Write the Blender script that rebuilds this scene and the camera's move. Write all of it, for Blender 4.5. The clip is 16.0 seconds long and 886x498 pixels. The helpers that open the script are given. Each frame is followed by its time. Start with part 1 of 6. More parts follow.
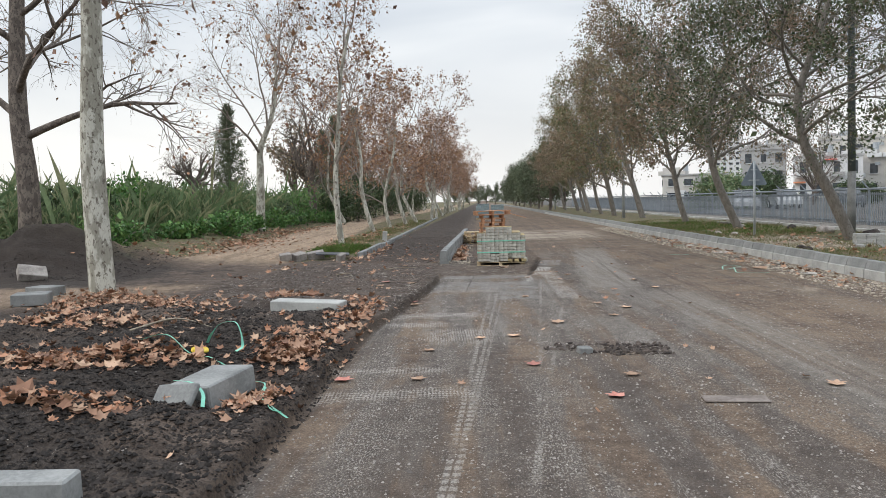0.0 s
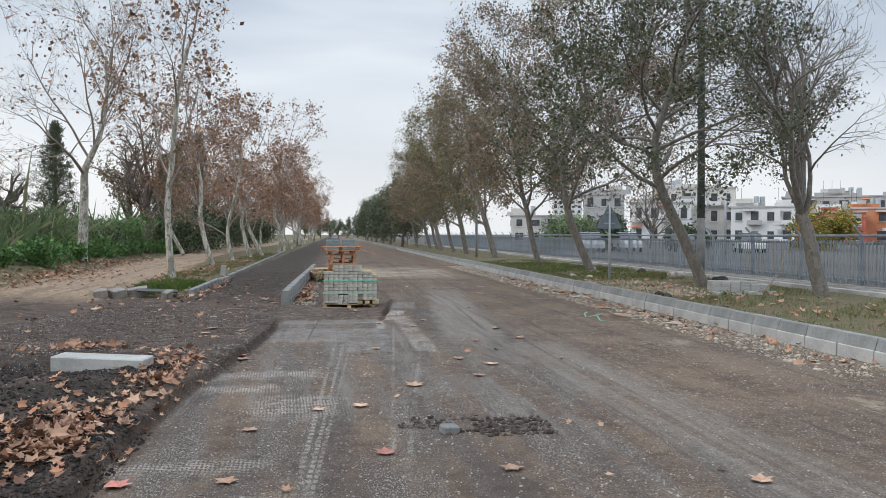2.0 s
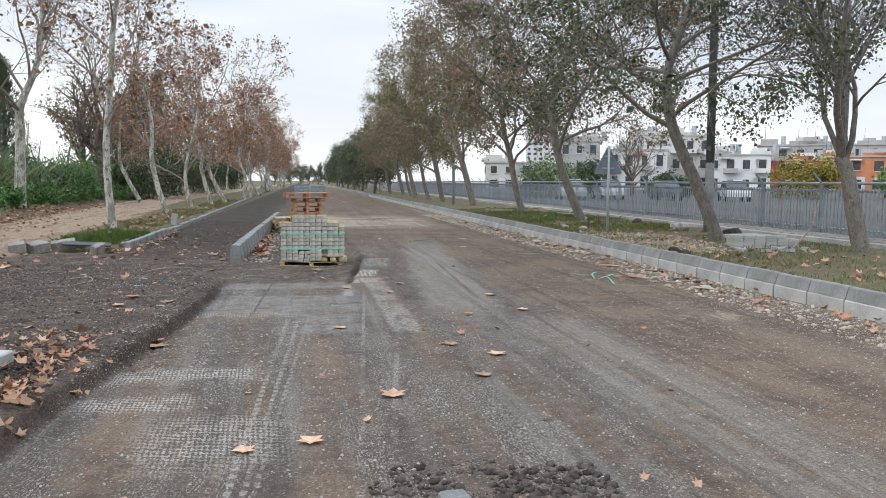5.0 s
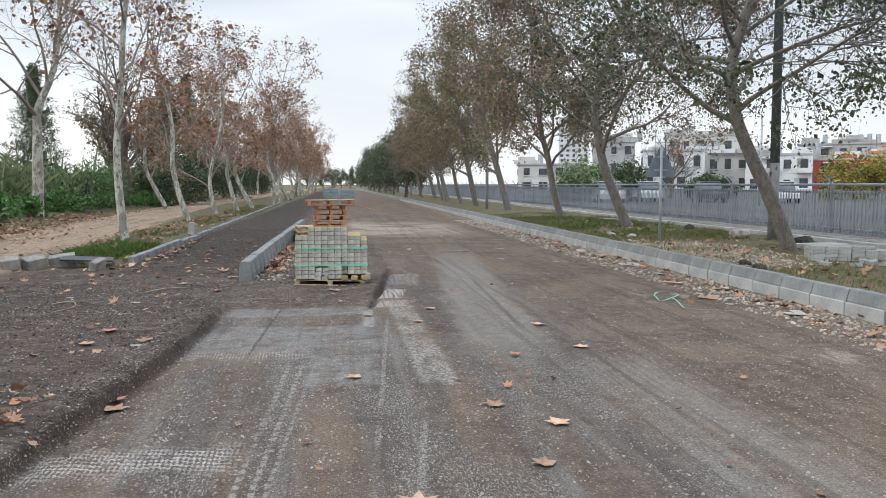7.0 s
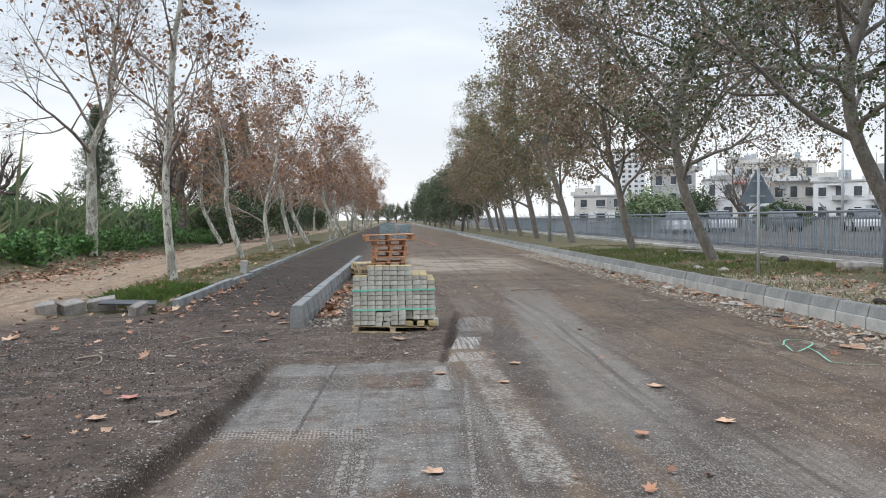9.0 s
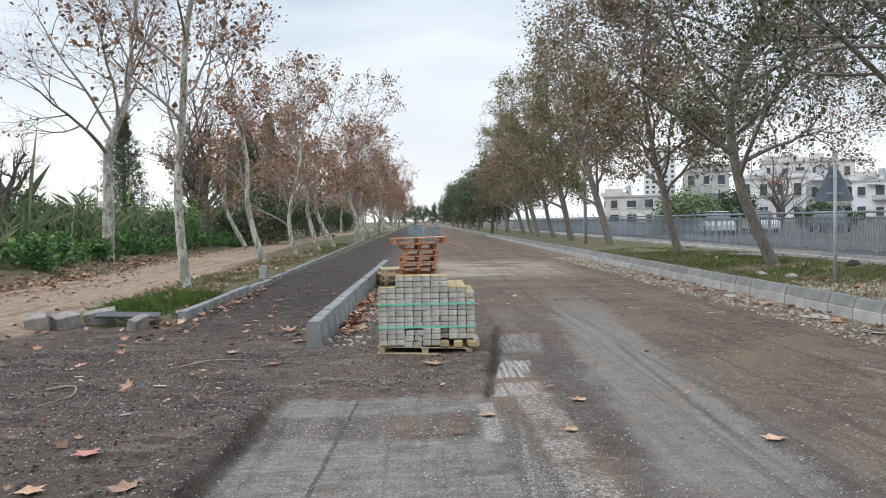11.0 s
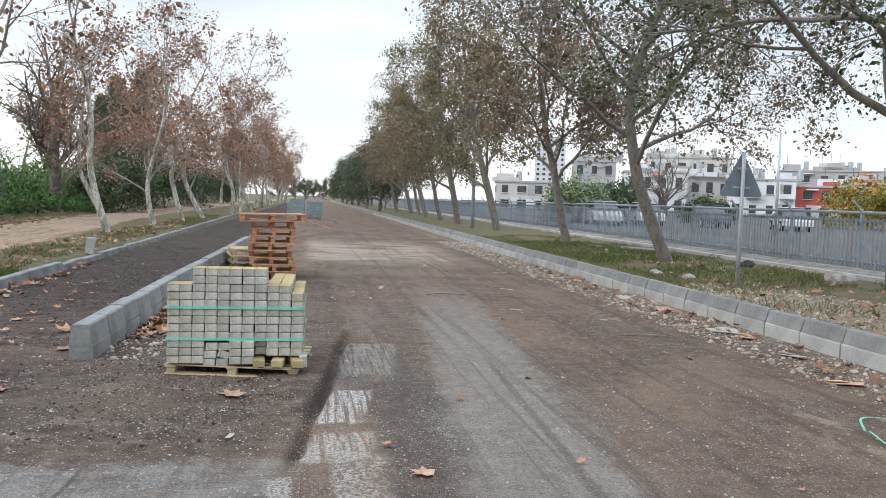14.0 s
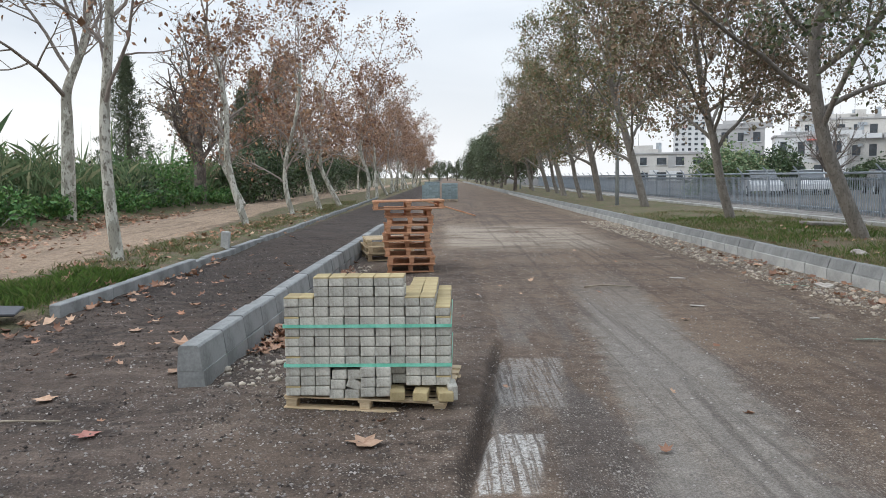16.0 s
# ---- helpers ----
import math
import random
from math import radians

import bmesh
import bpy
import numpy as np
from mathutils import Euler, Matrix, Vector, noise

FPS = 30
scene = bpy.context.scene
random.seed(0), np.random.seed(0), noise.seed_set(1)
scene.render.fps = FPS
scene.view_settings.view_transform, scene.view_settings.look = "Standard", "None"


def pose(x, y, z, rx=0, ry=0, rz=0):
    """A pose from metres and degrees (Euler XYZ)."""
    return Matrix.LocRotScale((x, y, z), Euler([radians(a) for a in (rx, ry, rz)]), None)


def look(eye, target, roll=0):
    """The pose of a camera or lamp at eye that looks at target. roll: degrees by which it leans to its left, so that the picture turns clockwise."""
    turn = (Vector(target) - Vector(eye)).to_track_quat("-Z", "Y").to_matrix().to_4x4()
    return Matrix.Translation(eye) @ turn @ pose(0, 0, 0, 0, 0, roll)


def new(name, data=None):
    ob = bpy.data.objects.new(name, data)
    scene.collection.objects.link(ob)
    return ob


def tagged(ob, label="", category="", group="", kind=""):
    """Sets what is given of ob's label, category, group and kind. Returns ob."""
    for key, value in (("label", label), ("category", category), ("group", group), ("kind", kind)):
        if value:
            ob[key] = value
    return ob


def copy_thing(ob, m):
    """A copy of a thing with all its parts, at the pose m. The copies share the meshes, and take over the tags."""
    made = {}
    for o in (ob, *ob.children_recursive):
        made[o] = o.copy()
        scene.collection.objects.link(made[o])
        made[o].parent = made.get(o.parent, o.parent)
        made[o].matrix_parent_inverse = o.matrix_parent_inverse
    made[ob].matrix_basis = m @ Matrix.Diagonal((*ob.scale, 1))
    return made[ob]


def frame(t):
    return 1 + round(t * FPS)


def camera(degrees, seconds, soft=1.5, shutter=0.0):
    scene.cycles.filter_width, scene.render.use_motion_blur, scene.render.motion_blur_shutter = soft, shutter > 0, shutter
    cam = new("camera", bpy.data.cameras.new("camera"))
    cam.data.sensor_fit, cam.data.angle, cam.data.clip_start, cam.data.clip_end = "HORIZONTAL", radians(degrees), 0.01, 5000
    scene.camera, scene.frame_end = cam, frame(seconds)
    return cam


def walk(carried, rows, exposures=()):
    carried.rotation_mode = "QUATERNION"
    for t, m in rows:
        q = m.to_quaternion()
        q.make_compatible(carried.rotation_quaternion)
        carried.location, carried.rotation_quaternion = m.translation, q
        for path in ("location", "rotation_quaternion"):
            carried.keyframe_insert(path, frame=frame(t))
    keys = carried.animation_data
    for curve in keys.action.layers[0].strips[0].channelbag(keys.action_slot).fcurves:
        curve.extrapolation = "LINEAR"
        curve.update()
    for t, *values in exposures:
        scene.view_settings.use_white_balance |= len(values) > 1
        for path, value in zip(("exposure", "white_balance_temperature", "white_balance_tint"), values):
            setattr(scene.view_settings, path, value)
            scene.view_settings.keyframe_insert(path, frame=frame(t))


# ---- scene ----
cam = camera(58.9, 16.0, 0.75)
PATH = [
    (0, (0.204, 0.553, 1.503), (0.103, 2.547, 1.383), -1.6),
    (0.5, (0.268, 0.999, 1.515), (0.278, 2.996, 1.404), -2.2),
    (1, (0.24, 1.39, 1.491), (0.358, 3.383, 1.374), -0.4),
    (1.5, (0.235, 1.763, 1.493), (0.464, 3.748, 1.41), 0.1),
    (2, (0.278, 2.174, 1.531), (0.555, 4.155, 1.495), 0.2),
    (2.5, (0.255, 2.593, 1.546), (0.567, 4.568, 1.544), 0.3),
    (3, (0.305, 3.017, 1.519), (0.582, 4.997, 1.544), -1.2),
    (3.5, (0.31, 3.453, 1.494), (0.539, 5.44, 1.458), -0.2),
    (4, (0.298, 3.873, 1.501), (0.541, 5.854, 1.374), -0.1),
    (4.5, (0.424, 4.327, 1.504), (0.746, 6.293, 1.331), 0.1),
    (4.7, (0.46, 4.481, 1.495), (0.806, 6.443, 1.322), 0.5),
    (6.8, (0.699, 6.219, 1.535), (1.026, 8.187, 1.394), 0.2),
    (7, (0.728, 6.412, 1.55), (0.993, 8.387, 1.386), 0.0),
    (7.5, (0.668, 6.826, 1.526), (0.794, 8.813, 1.341), 1.0),
    (8, (0.629, 7.222, 1.538), (0.708, 9.215, 1.399), 0.1),
    (8.5, (0.694, 7.632, 1.563), (0.808, 9.627, 1.464), -1.3),
    (8.7, (0.665, 7.798, 1.517), (0.793, 9.792, 1.431), -0.9),
    (10.8, (0.547, 9.431, 1.51), (0.639, 11.428, 1.448), -0.5),
    (11, (0.569, 9.612, 1.514), (0.627, 11.61, 1.442), -1.1),
    (11.5, (0.633, 10.007, 1.489), (0.67, 12.004, 1.377), -1.6),
    (12, (0.691, 10.344, 1.518), (0.836, 12.333, 1.375), -1.0),
    (12.5, (0.846, 10.703, 1.504), (1.125, 12.675, 1.319), -1.4),
    (13, (0.945, 11.059, 1.469), (1.418, 12.989, 1.238), 0.8),
    (13.5, (1.062, 11.452, 1.488), (1.6, 13.369, 1.297), 1.8),
    (14, (1.213, 11.842, 1.518), (1.547, 13.81, 1.393), 1.9),
    (14.5, (1.172, 12.27, 1.535), (1.276, 14.267, 1.471), 1.2),
    (15, (1.195, 12.683, 1.531), (1.186, 14.683, 1.506), 0.5),
    (15.5, (1.203, 13.042, 1.535), (1.159, 15.04, 1.467), 0.9),
    (16, (1.14, 13.371, 1.538), (1.134, 15.362, 1.356), -0.6),
]
walk(cam, [(t, look(eye, target, roll)) for t, eye, target, roll in PATH], [(0.0, 0.14, 6700, 10), (1.5, 0.06, 6450, 10), (3.0, 0.0, 6400, 10), (4.5, 0.24, 6400, 10), (8.0, 0.22, 6400, 10), (12.0, 0.24, 6400, 10), (13.5, 0.38, 6400, 10), (14.5, 0.36, 6400, 10), (15.0, 0.20, 6400, 10), (15.5, 0.18, 6400, 10), (16.0, 0.18, 6400, 10)])

# ---- world, sun ----
world = bpy.data.worlds.new("overcast_sky")
scene.world = world
world.use_nodes = True
wn, wl = world.node_tree.nodes, world.node_tree.links
wn.clear()
w_out = wn.new("ShaderNodeOutputWorld")
w_bg = wn.new("ShaderNodeBackground")
w_sky = wn.new("ShaderNodeTexSky")
w_sky.sky_type = "NISHITA"
w_sky.sun_disc = False
w_sky.sun_elevation = radians(24)
w_sky.sun_rotation = radians(-70)
w_sky.air_density = 1.3
w_sky.dust_density = 2.0
w_scale = wn.new("ShaderNodeMix")
w_scale.data_type = "RGBA"
w_scale.blend_type = "MULTIPLY"
w_scale.inputs[0].default_value = 1.0
w_scale.inputs[7].default_value = (0.10, 0.10, 0.10, 1)
wl.new(w_sky.outputs[0], w_scale.inputs[6])
w_tc = wn.new("ShaderNodeTexCoord")
w_map = wn.new("ShaderNodeMapping")
w_map.inputs["Scale"].default_value = (1.0, 1.0, 3.2)
wl.new(w_tc.outputs["Generated"], w_map.inputs[0])
w_noise = wn.new("ShaderNodeTexNoise")
w_noise.inputs["Scale"].default_value = 2.6
w_noise.inputs["Detail"].default_value = 4
w_noise.inputs["Roughness"].default_value = 0.45
w_noise.inputs["Distortion"].default_value = 0.4
wl.new(w_map.outputs[0], w_noise.inputs["Vector"])
w_ramp = wn.new("ShaderNodeValToRGB")
w_ramp.color_ramp.elements[0].position = 0.36
w_ramp.color_ramp.elements[0].color = (0.47, 0.54, 0.64, 1)
w_ramp.color_ramp.elements[1].position = 0.66
w_ramp.color_ramp.elements[1].color = (0.80, 0.85, 0.91, 1)
wl.new(w_noise.outputs[0], w_ramp.inputs[0])
# the cloud deck grows paler towards the horizon
w_sep = wn.new("ShaderNodeSeparateXYZ")
wl.new(w_tc.outputs["Generated"], w_sep.inputs[0])
w_hor = wn.new("ShaderNodeMapRange")
w_hor.inputs["From Min"].default_value = 0.0
w_hor.inputs["From Max"].default_value = 0.26
w_hor.inputs["To Min"].default_value = 0.9
w_hor.inputs["To Max"].default_value = 0.0
wl.new(w_sep.outputs[2], w_hor.inputs[0])
w_pale = wn.new("ShaderNodeMix")
w_pale.data_type = "RGBA"
w_pale.inputs[7].default_value = (0.91, 0.92, 0.935, 1)
wl.new(w_hor.outputs[0], w_pale.inputs[0])
wl.new(w_ramp.outputs[0], w_pale.inputs[6])
w_mix = wn.new("ShaderNodeMix")
w_mix.data_type = "RGBA"
w_mix.inputs[0].default_value = 0.88
wl.new(w_scale.outputs[2], w_mix.inputs[6])
wl.new(w_pale.outputs[2], w_mix.inputs[7])
wl.new(w_mix.outputs[2], w_bg.inputs[0])
# an overcast sky is brightest overhead
w_zen = wn.new("ShaderNodeMapRange")
for w_i, w_v in enumerate((0.28, 1.0, 1.08, 3.2)):
    w_zen.inputs[w_i + 1].default_value = w_v
wl.new(w_sep.outputs[2], w_zen.inputs[0])
wl.new(w_zen.outputs[0], w_bg.inputs[1])
wl.new(w_bg.outputs[0], w_out.inputs[0])

sun = new("sun", bpy.data.lights.new("sun", "SUN"))
sun.data.energy = 0.9
sun.data.angle = radians(25)
sun.data.color = (1.0, 0.96, 0.9)
sun.matrix_world = look((0, 0, 30), (13, 5, 22))


# ---- materials ----
def smat(name):
    m = bpy.data.materials.new(name)
    m.use_nodes = True
    return m, m.node_tree.nodes, m.node_tree.links, m.node_tree.nodes["Principled BSDF"]


def setin(nodes, links, sock, v):
    if isinstance(v, bpy.types.NodeSocket):
        links.new(v, sock)
    elif isinstance(v, (tuple, list)) and len(v) == 3 and sock.type == "RGBA":
        sock.default_value = (*v, 1)
    else:
        sock.default_value = v


class Nodes:
    """Short hand for building a node tree."""

    def __init__(self, name):
        self.m, self.n, self.l, self.b = smat(name)
        self.geo = self.n.new("ShaderNodeNewGeometry")
        self.pos = self.geo.outputs["Position"]

    def obj(self):
        return self.n.new("ShaderNodeTexCoord").outputs["Object"]

    def rnd_object(self):
        return self.n.new("ShaderNodeObjectInfo").outputs["Random"]

    def rnd_island(self):
        return self.geo.outputs["Random Per Island"]

    def math(self, op, a, b=0.0, c=0.0):
        k = self.n.new("ShaderNodeMath")
        k.operation = op
        for i, v in enumerate((a, b, c)):
            setin(self.n, self.l, k.inputs[i], v)
        return k.outputs[0]

    def noise(self, vec, scale, detail=4.0, rough=0.55, stretch=None, dist=0.0):
        if stretch:
            mp = self.n.new("ShaderNodeMapping")
            mp.inputs["Scale"].default_value = stretch
            self.l.new(vec, mp.inputs[0])
            vec = mp.outputs[0]
        k = self.n.new("ShaderNodeTexNoise")
        self.l.new(vec, k.inputs["Vector"])
        k.inputs["Scale"].default_value = scale
        k.inputs["Detail"].default_value = detail
        k.inputs["Roughness"].default_value = rough
        k.inputs["Distortion"].default_value = dist
        return k.outputs[0]

    def voronoi(self, vec, scale, out="Distance"):
        k = self.n.new("ShaderNodeTexVoronoi")
        self.l.new(vec, k.inputs["Vector"])
        k.inputs["Scale"].default_value = scale
        return k.outputs[out]

    def step(self, v, lo, hi, a=0.0, b=1.0):
        k = self.n.new("ShaderNodeMapRange")
        k.interpolation_type = "SMOOTHSTEP"
        setin(self.n, self.l, k.inputs[0], v)
        for i, x in enumerate((lo, hi, a, b)):
            setin(self.n, self.l, k.inputs[i + 1], x)
        return k.outputs[0]

    def mix(self, f, a, b, mode="MIX"):
        k = self.n.new("ShaderNodeMix")
        k.data_type = "RGBA"
        k.blend_type = mode
        setin(self.n, self.l, k.inputs[0], f)
        setin(self.n, self.l, k.inputs[6], a)
        setin(self.n, self.l, k.inputs[7], b)
        return k.outputs[2]

    def xyz(self, vec):
        k = self.n.new("ShaderNodeSeparateXYZ")
        self.l.new(vec, k.inputs[0])
        return k.outputs

    def done(self, colour, rough=0.85, height=None, bump=0.5, dist=0.02, metal=0.0, spec=0.3):
        setin(self.n, self.l, self.b.inputs["Base Color"], colour)
        setin(self.n, self.l, self.b.inputs["Roughness"], rough)
        setin(self.n, self.l, self.b.inputs["Metallic"], metal)
        self.b.inputs["Specular IOR Level"].default_value = spec
        if height is not None:
            k = self.n.new("ShaderNodeBump")
            k.inputs["Strength"].default_value = bump
            k.inputs["Distance"].default_value = dist
            self.l.new(height, k.inputs["Height"])
            self.l.new(k.outputs[0], self.b.inputs["Normal"])
        return self.m


def plain(name, c1, c2, big=1.5, fine=30.0, rough=0.8, bump=0.4, dist=0.01, metal=0.0, spec=0.3, rnd="", spread=0.25, stretch=None, world_space=False):
    """Two colours mixed at two scales, with fine relief; rnd: '', 'object' or 'island' brightens or darkens each piece."""
    k = Nodes(name)
    v = k.pos if world_space else k.obj()
    a = k.noise(v, big, 5, 0.6, stretch)
    b = k.noise(v, fine, 4, 0.65, stretch)
    f = k.step(k.math("ADD", k.math("MULTIPLY", a, 0.65), k.math("MULTIPLY", b, 0.35)), 0.36, 0.64)
    col = k.mix(f, c1, c2)
    if rnd:
        r = k.rnd_object() if rnd == "object" else k.rnd_island()
        g = k.math("ADD", k.math("MULTIPLY", r, 2 * spread), 1 - spread)
        comb = k.n.new("ShaderNodeCombineColor")
        for i in range(3):
            k.l.new(g, comb.inputs[i])
        col = k.mix(1.0, col, comb.outputs[0], "MULTIPLY")
    return k.done(col, rough, b, bump, dist, metal, spec)


def leaf_mat(name, cols, rough=0.6, spec=0.25, through_light=0.0):
    """Leaf colours picked per leaf."""
    k = Nodes(name)
    ramp = k.n.new("ShaderNodeValToRGB")
    ramp.color_ramp.interpolation = "CONSTANT" if len(cols) > 3 else "LINEAR"
    els = ramp.color_ramp.elements
    while len(els) < len(cols):
        els.new(0.5)
    for i, c in enumerate(cols):
        els[i].position = i / len(cols)
        els[i].color = (*c, 1)
    k.l.new(k.rnd_island(), ramp.inputs[0])
    n = k.noise(k.pos, 14, 3)
    col = k.mix(k.step(n, 0.35, 0.7, 0.0, 0.35), ramp.outputs[0], tuple(x * 0.5 for x in cols[0]))
    m = k.done(col, rough, None, spec=spec)
    return m


def ground_material(name, road_part):
    """The dug-up road, or the land beside it; the earth is the same in both."""
    k = Nodes(name)
    p = k.pos
    x, y, z = k.xyz(p)
    wob = k.math("SUBTRACT", k.noise(p, 1.3, 5, 0.65), 0.5)
    wob2 = k.math("SUBTRACT", k.noise(p, 6.0, 4, 0.6), 0.5)
    wx = k.math("ADD", x, k.math("ADD", k.math("MULTIPLY", wob, 0.35), k.math("MULTIPLY", wob2, 0.12)))
    wy = k.math("ADD", y, k.math("ADD", k.math("MULTIPLY", wob2, 0.5), k.math("MULTIPLY", wob, 0.9)))
    fine = k.noise(p, 55, 5, 0.7)
    grit = k.noise(p, 160, 3, 0.7)
    mid = k.noise(p, 7, 5, 0.65)
    big = k.noise(p, 0.7, 4, 0.6)
    clod = k.voronoi(p, 26)

    # brown road dirt
    dirt = k.mix(k.step(mid, 0.35, 0.68), (0.112, 0.080, 0.060), (0.215, 0.158, 0.119))
    dirt = k.mix(k.step(big, 0.42, 0.62, 0.0, 0.6), dirt, (0.275, 0.203, 0.148))
    # where the asphalt lies bare: right of the trench edge up to the slab's end, and a lane beside the blocks
    edge = k.step(y, 8.0, 15.0, -1.18, -0.66)
    left_of_lane = k.math("MINIMUM", k.math("ADD", k.math("MULTIPLY", y, 0.115), -0.713), 1.66)
    bare_a = k.math("MULTIPLY", k.step(k.math("SUBTRACT", x, edge), -0.02, 0.05), k.step(wy, 16.5, 16.2))
    bare_b = k.math("MULTIPLY", k.step(k.math("SUBTRACT", x, left_of_lane), -0.03, 0.05), k.step(y, 15.6, 16.2))
    bare = k.math("MAXIMUM", bare_a, bare_b)
    col = dirt
    if road_part:
        # planed old asphalt, grey with pale aggregate and long tracks
        tracks = k.noise(p, 1.0, 5, 0.6, (4.6, 0.16, 1.0))
        tracks2 = k.noise(p, 1.0, 4, 0.6, (17.0, 0.35, 1.0))
        asph = k.mix(k.step(mid, 0.3, 0.7), (0.070, 0.055, 0.047), (0.140, 0.116, 0.102))
        asph = k.mix(k.step(tracks, 0.50, 0.68, 0.0, 0.65), asph, (0.245, 0.226, 0.21))
        asph = k.mix(k.step(tracks2, 0.52, 0.66, 0.0, 0.45), asph, (0.080, 0.066, 0.058))
        speck = k.step(k.voronoi(p, 50), 0.32, 0.16)
        speckzone = k.step(k.noise(p, 1.1, 4, 0.6, (1.4, 0.5, 1.0)), 0.42, 0.6)
        asph = k.mix(k.math("MULTIPLY", k.math("MULTIPLY", speck, speckzone), 0.6), asph, (0.50, 0.475, 0.445))
        # loose chips: single stones picked cell by cell
        def chips_of(scale, share, hard=0.30):
            v = k.n.new("ShaderNodeTexVoronoi")
            k.l.new(p, v.inputs["Vector"])
            v.inputs["Scale"].default_value = scale
            r = k.xyz(v.outputs["Color"])
            return k.math("MULTIPLY", k.step(v.outputs["Distance"], hard + 0.12, hard), k.step(r[0], 1 - share, 1 - share + 0.02)), r[1]

        def zone(x0, x1, y0, y1, soft=0.06, vx=None, vy=None):
            vx, vy = vx or wx2, vy or wy2
            return k.math("MULTIPLY", k.math("MULTIPLY", k.step(vx, x0 - soft, x0 + soft), k.step(vx, x1 + soft, x1 - soft)), k.math("MULTIPLY", k.step(vy, y0 - soft, y0 + soft), k.step(vy, y1 + soft, y1 - soft)))

        wx2 = k.math("ADD", x, k.math("ADD", k.math("MULTIPLY", wob, 0.20), k.math("MULTIPLY", wob2, 0.10)))
        wy2 = k.math("ADD", y, k.math("ADD", k.math("MULTIPLY", wob, 0.35), k.math("MULTIPLY", wob2, 0.22)))
        chip_a, tone_a = chips_of(75, 0.34)
        chip_b, tone_b = chips_of(38, 0.16)
        chip_c, tone_c = chips_of(135, 0.40)
        # brown film of dirt over the near part of the bed
        film = k.math("MULTIPLY", k.step(wy, 9.6, 7.8), k.step(k.noise(p, 1.0, 4, 0.6, (1.6, 0.5, 1.0)), 0.62, 0.40, 0.25, 0.85))
        asph = k.mix(film, asph, k.mix(k.step(mid, 0.35, 0.65), (0.068, 0.052, 0.044), (0.110, 0.086, 0.072)))
        asph = k.mix(k.math("MULTIPLY", k.math("MULTIPLY", chip_c, speckzone), 0.55), asph, k.mix(tone_c, (0.24, 0.22, 0.20), (0.52, 0.49, 0.46)))
        # cross bands of bare pale asphalt scored by the planer's teeth
        score_a = k.math("SINE", k.math("ADD", k.math("MULTIPLY", k.math("ADD", x, k.math("MULTIPLY", y, 0.5)), 120.0), k.math("MULTIPLY", wob2, 5.0)))
        score_b = k.math("SINE", k.math("ADD", k.math("MULTIPLY", k.math("SUBTRACT", x, k.math("MULTIPLY", y, 0.5)), 95.0), k.math("MULTIPLY", wob, 7.0)))
        scored = k.math("MULTIPLY", k.step(k.math("ADD", k.math("MULTIPLY", score_a, score_b), k.math("MULTIPLY", k.math("SUBTRACT", fine, 0.5), 4.0)), -0.15, 0.35), k.step(mid, 0.34, 0.52, 0.25, 1.0))
        bands = k.math("MAXIMUM", k.math("MAXIMUM", zone(-0.98, 0.12, 10.68, 11.05, 0.10), zone(-1.02, -0.25, 9.92, 10.28, 0.10)), k.math("MULTIPLY", zone(-0.42, 0.32, 8.85, 9.75, 0.22), 0.75))
        bands = k.math("MAXIMUM", bands, k.math("MULTIPLY", zone(-0.95, 0.45, 13.45, 13.80, 0.10), 0.7))
        bands = k.math("MAXIMUM", bands, k.math("MULTIPLY", k.math("MAXIMUM", zone(-1.2, -0.2, 7.35, 7.60, 0.10), zone(-1.15, 0.1, 6.45, 6.75, 0.12)), 0.7))

        # short pale dashes left by the planer's teeth
        dash = k.step(k.noise(p, 1.0, 3, 0.6, (85.0, 26.0, 1.0)), 0.52, 0.60)
        dashzone = k.step(k.noise(p, 1.0, 4, 0.6, (2.0, 0.45, 1.0)), 0.46, 0.58)
        asph = k.mix(k.math("MULTIPLY", k.math("MULTIPLY", dash, dashzone), 0.75), asph, (0.44, 0.42, 0.395))

        lane = k.math("MULTIPLY", k.step(wx, 3.95, 2.75), k.math("MAXIMUM", k.step(wy, 24.5, 19.5), 0.12))
        dusty = k.math("SUBTRACT", 1.0, k.step(k.noise(p, 1.0, 5, 0.6, (2.2, 0.28, 1.0)), 0.45, 0.60, 0.0, 0.9))
        wear = k.step(k.noise(p, 1.0, 5, 0.6, (2.6, 0.22, 1.0)), 0.50, 0.62, 0.0, 0.45)
        asphalt = k.math("MULTIPLY", bare, k.math("MAXIMUM", k.math("MULTIPLY", lane, dusty), k.math("MULTIPLY", wear, k.step(y, 24, 14))))
        col = k.mix(asphalt, dirt, asph)
        col = k.mix(k.math("MULTIPLY", k.math("MULTIPLY", bands, scored), 0.95), col, k.mix(fine, (0.38, 0.36, 0.34), (0.68, 0.655, 0.63)))
        # pale grey worn streaks of the wheels along the road
        def streak_at(x0, x1, y0, y1, soft=0.25):
            return k.math("MULTIPLY", zone(x0, x1, y0, y1, soft, lx, wy), k.step(k.noise(p, 1.0, 4, 0.6, (9.0, 0.12, 1.0)), 0.36, 0.60, 0.15, 1.0))

        lx = k.math("ADD", wx, k.math("MULTIPLY", wob2, 0.25))
        pcol = k.mix(k.step(mid, 0.3, 0.7), (0.235, 0.215, 0.195), (0.325, 0.30, 0.272))
        col = k.mix(k.math("MULTIPLY", streak_at(2.75, 3.55, 4.0, 13.0), 0.75), col, pcol)
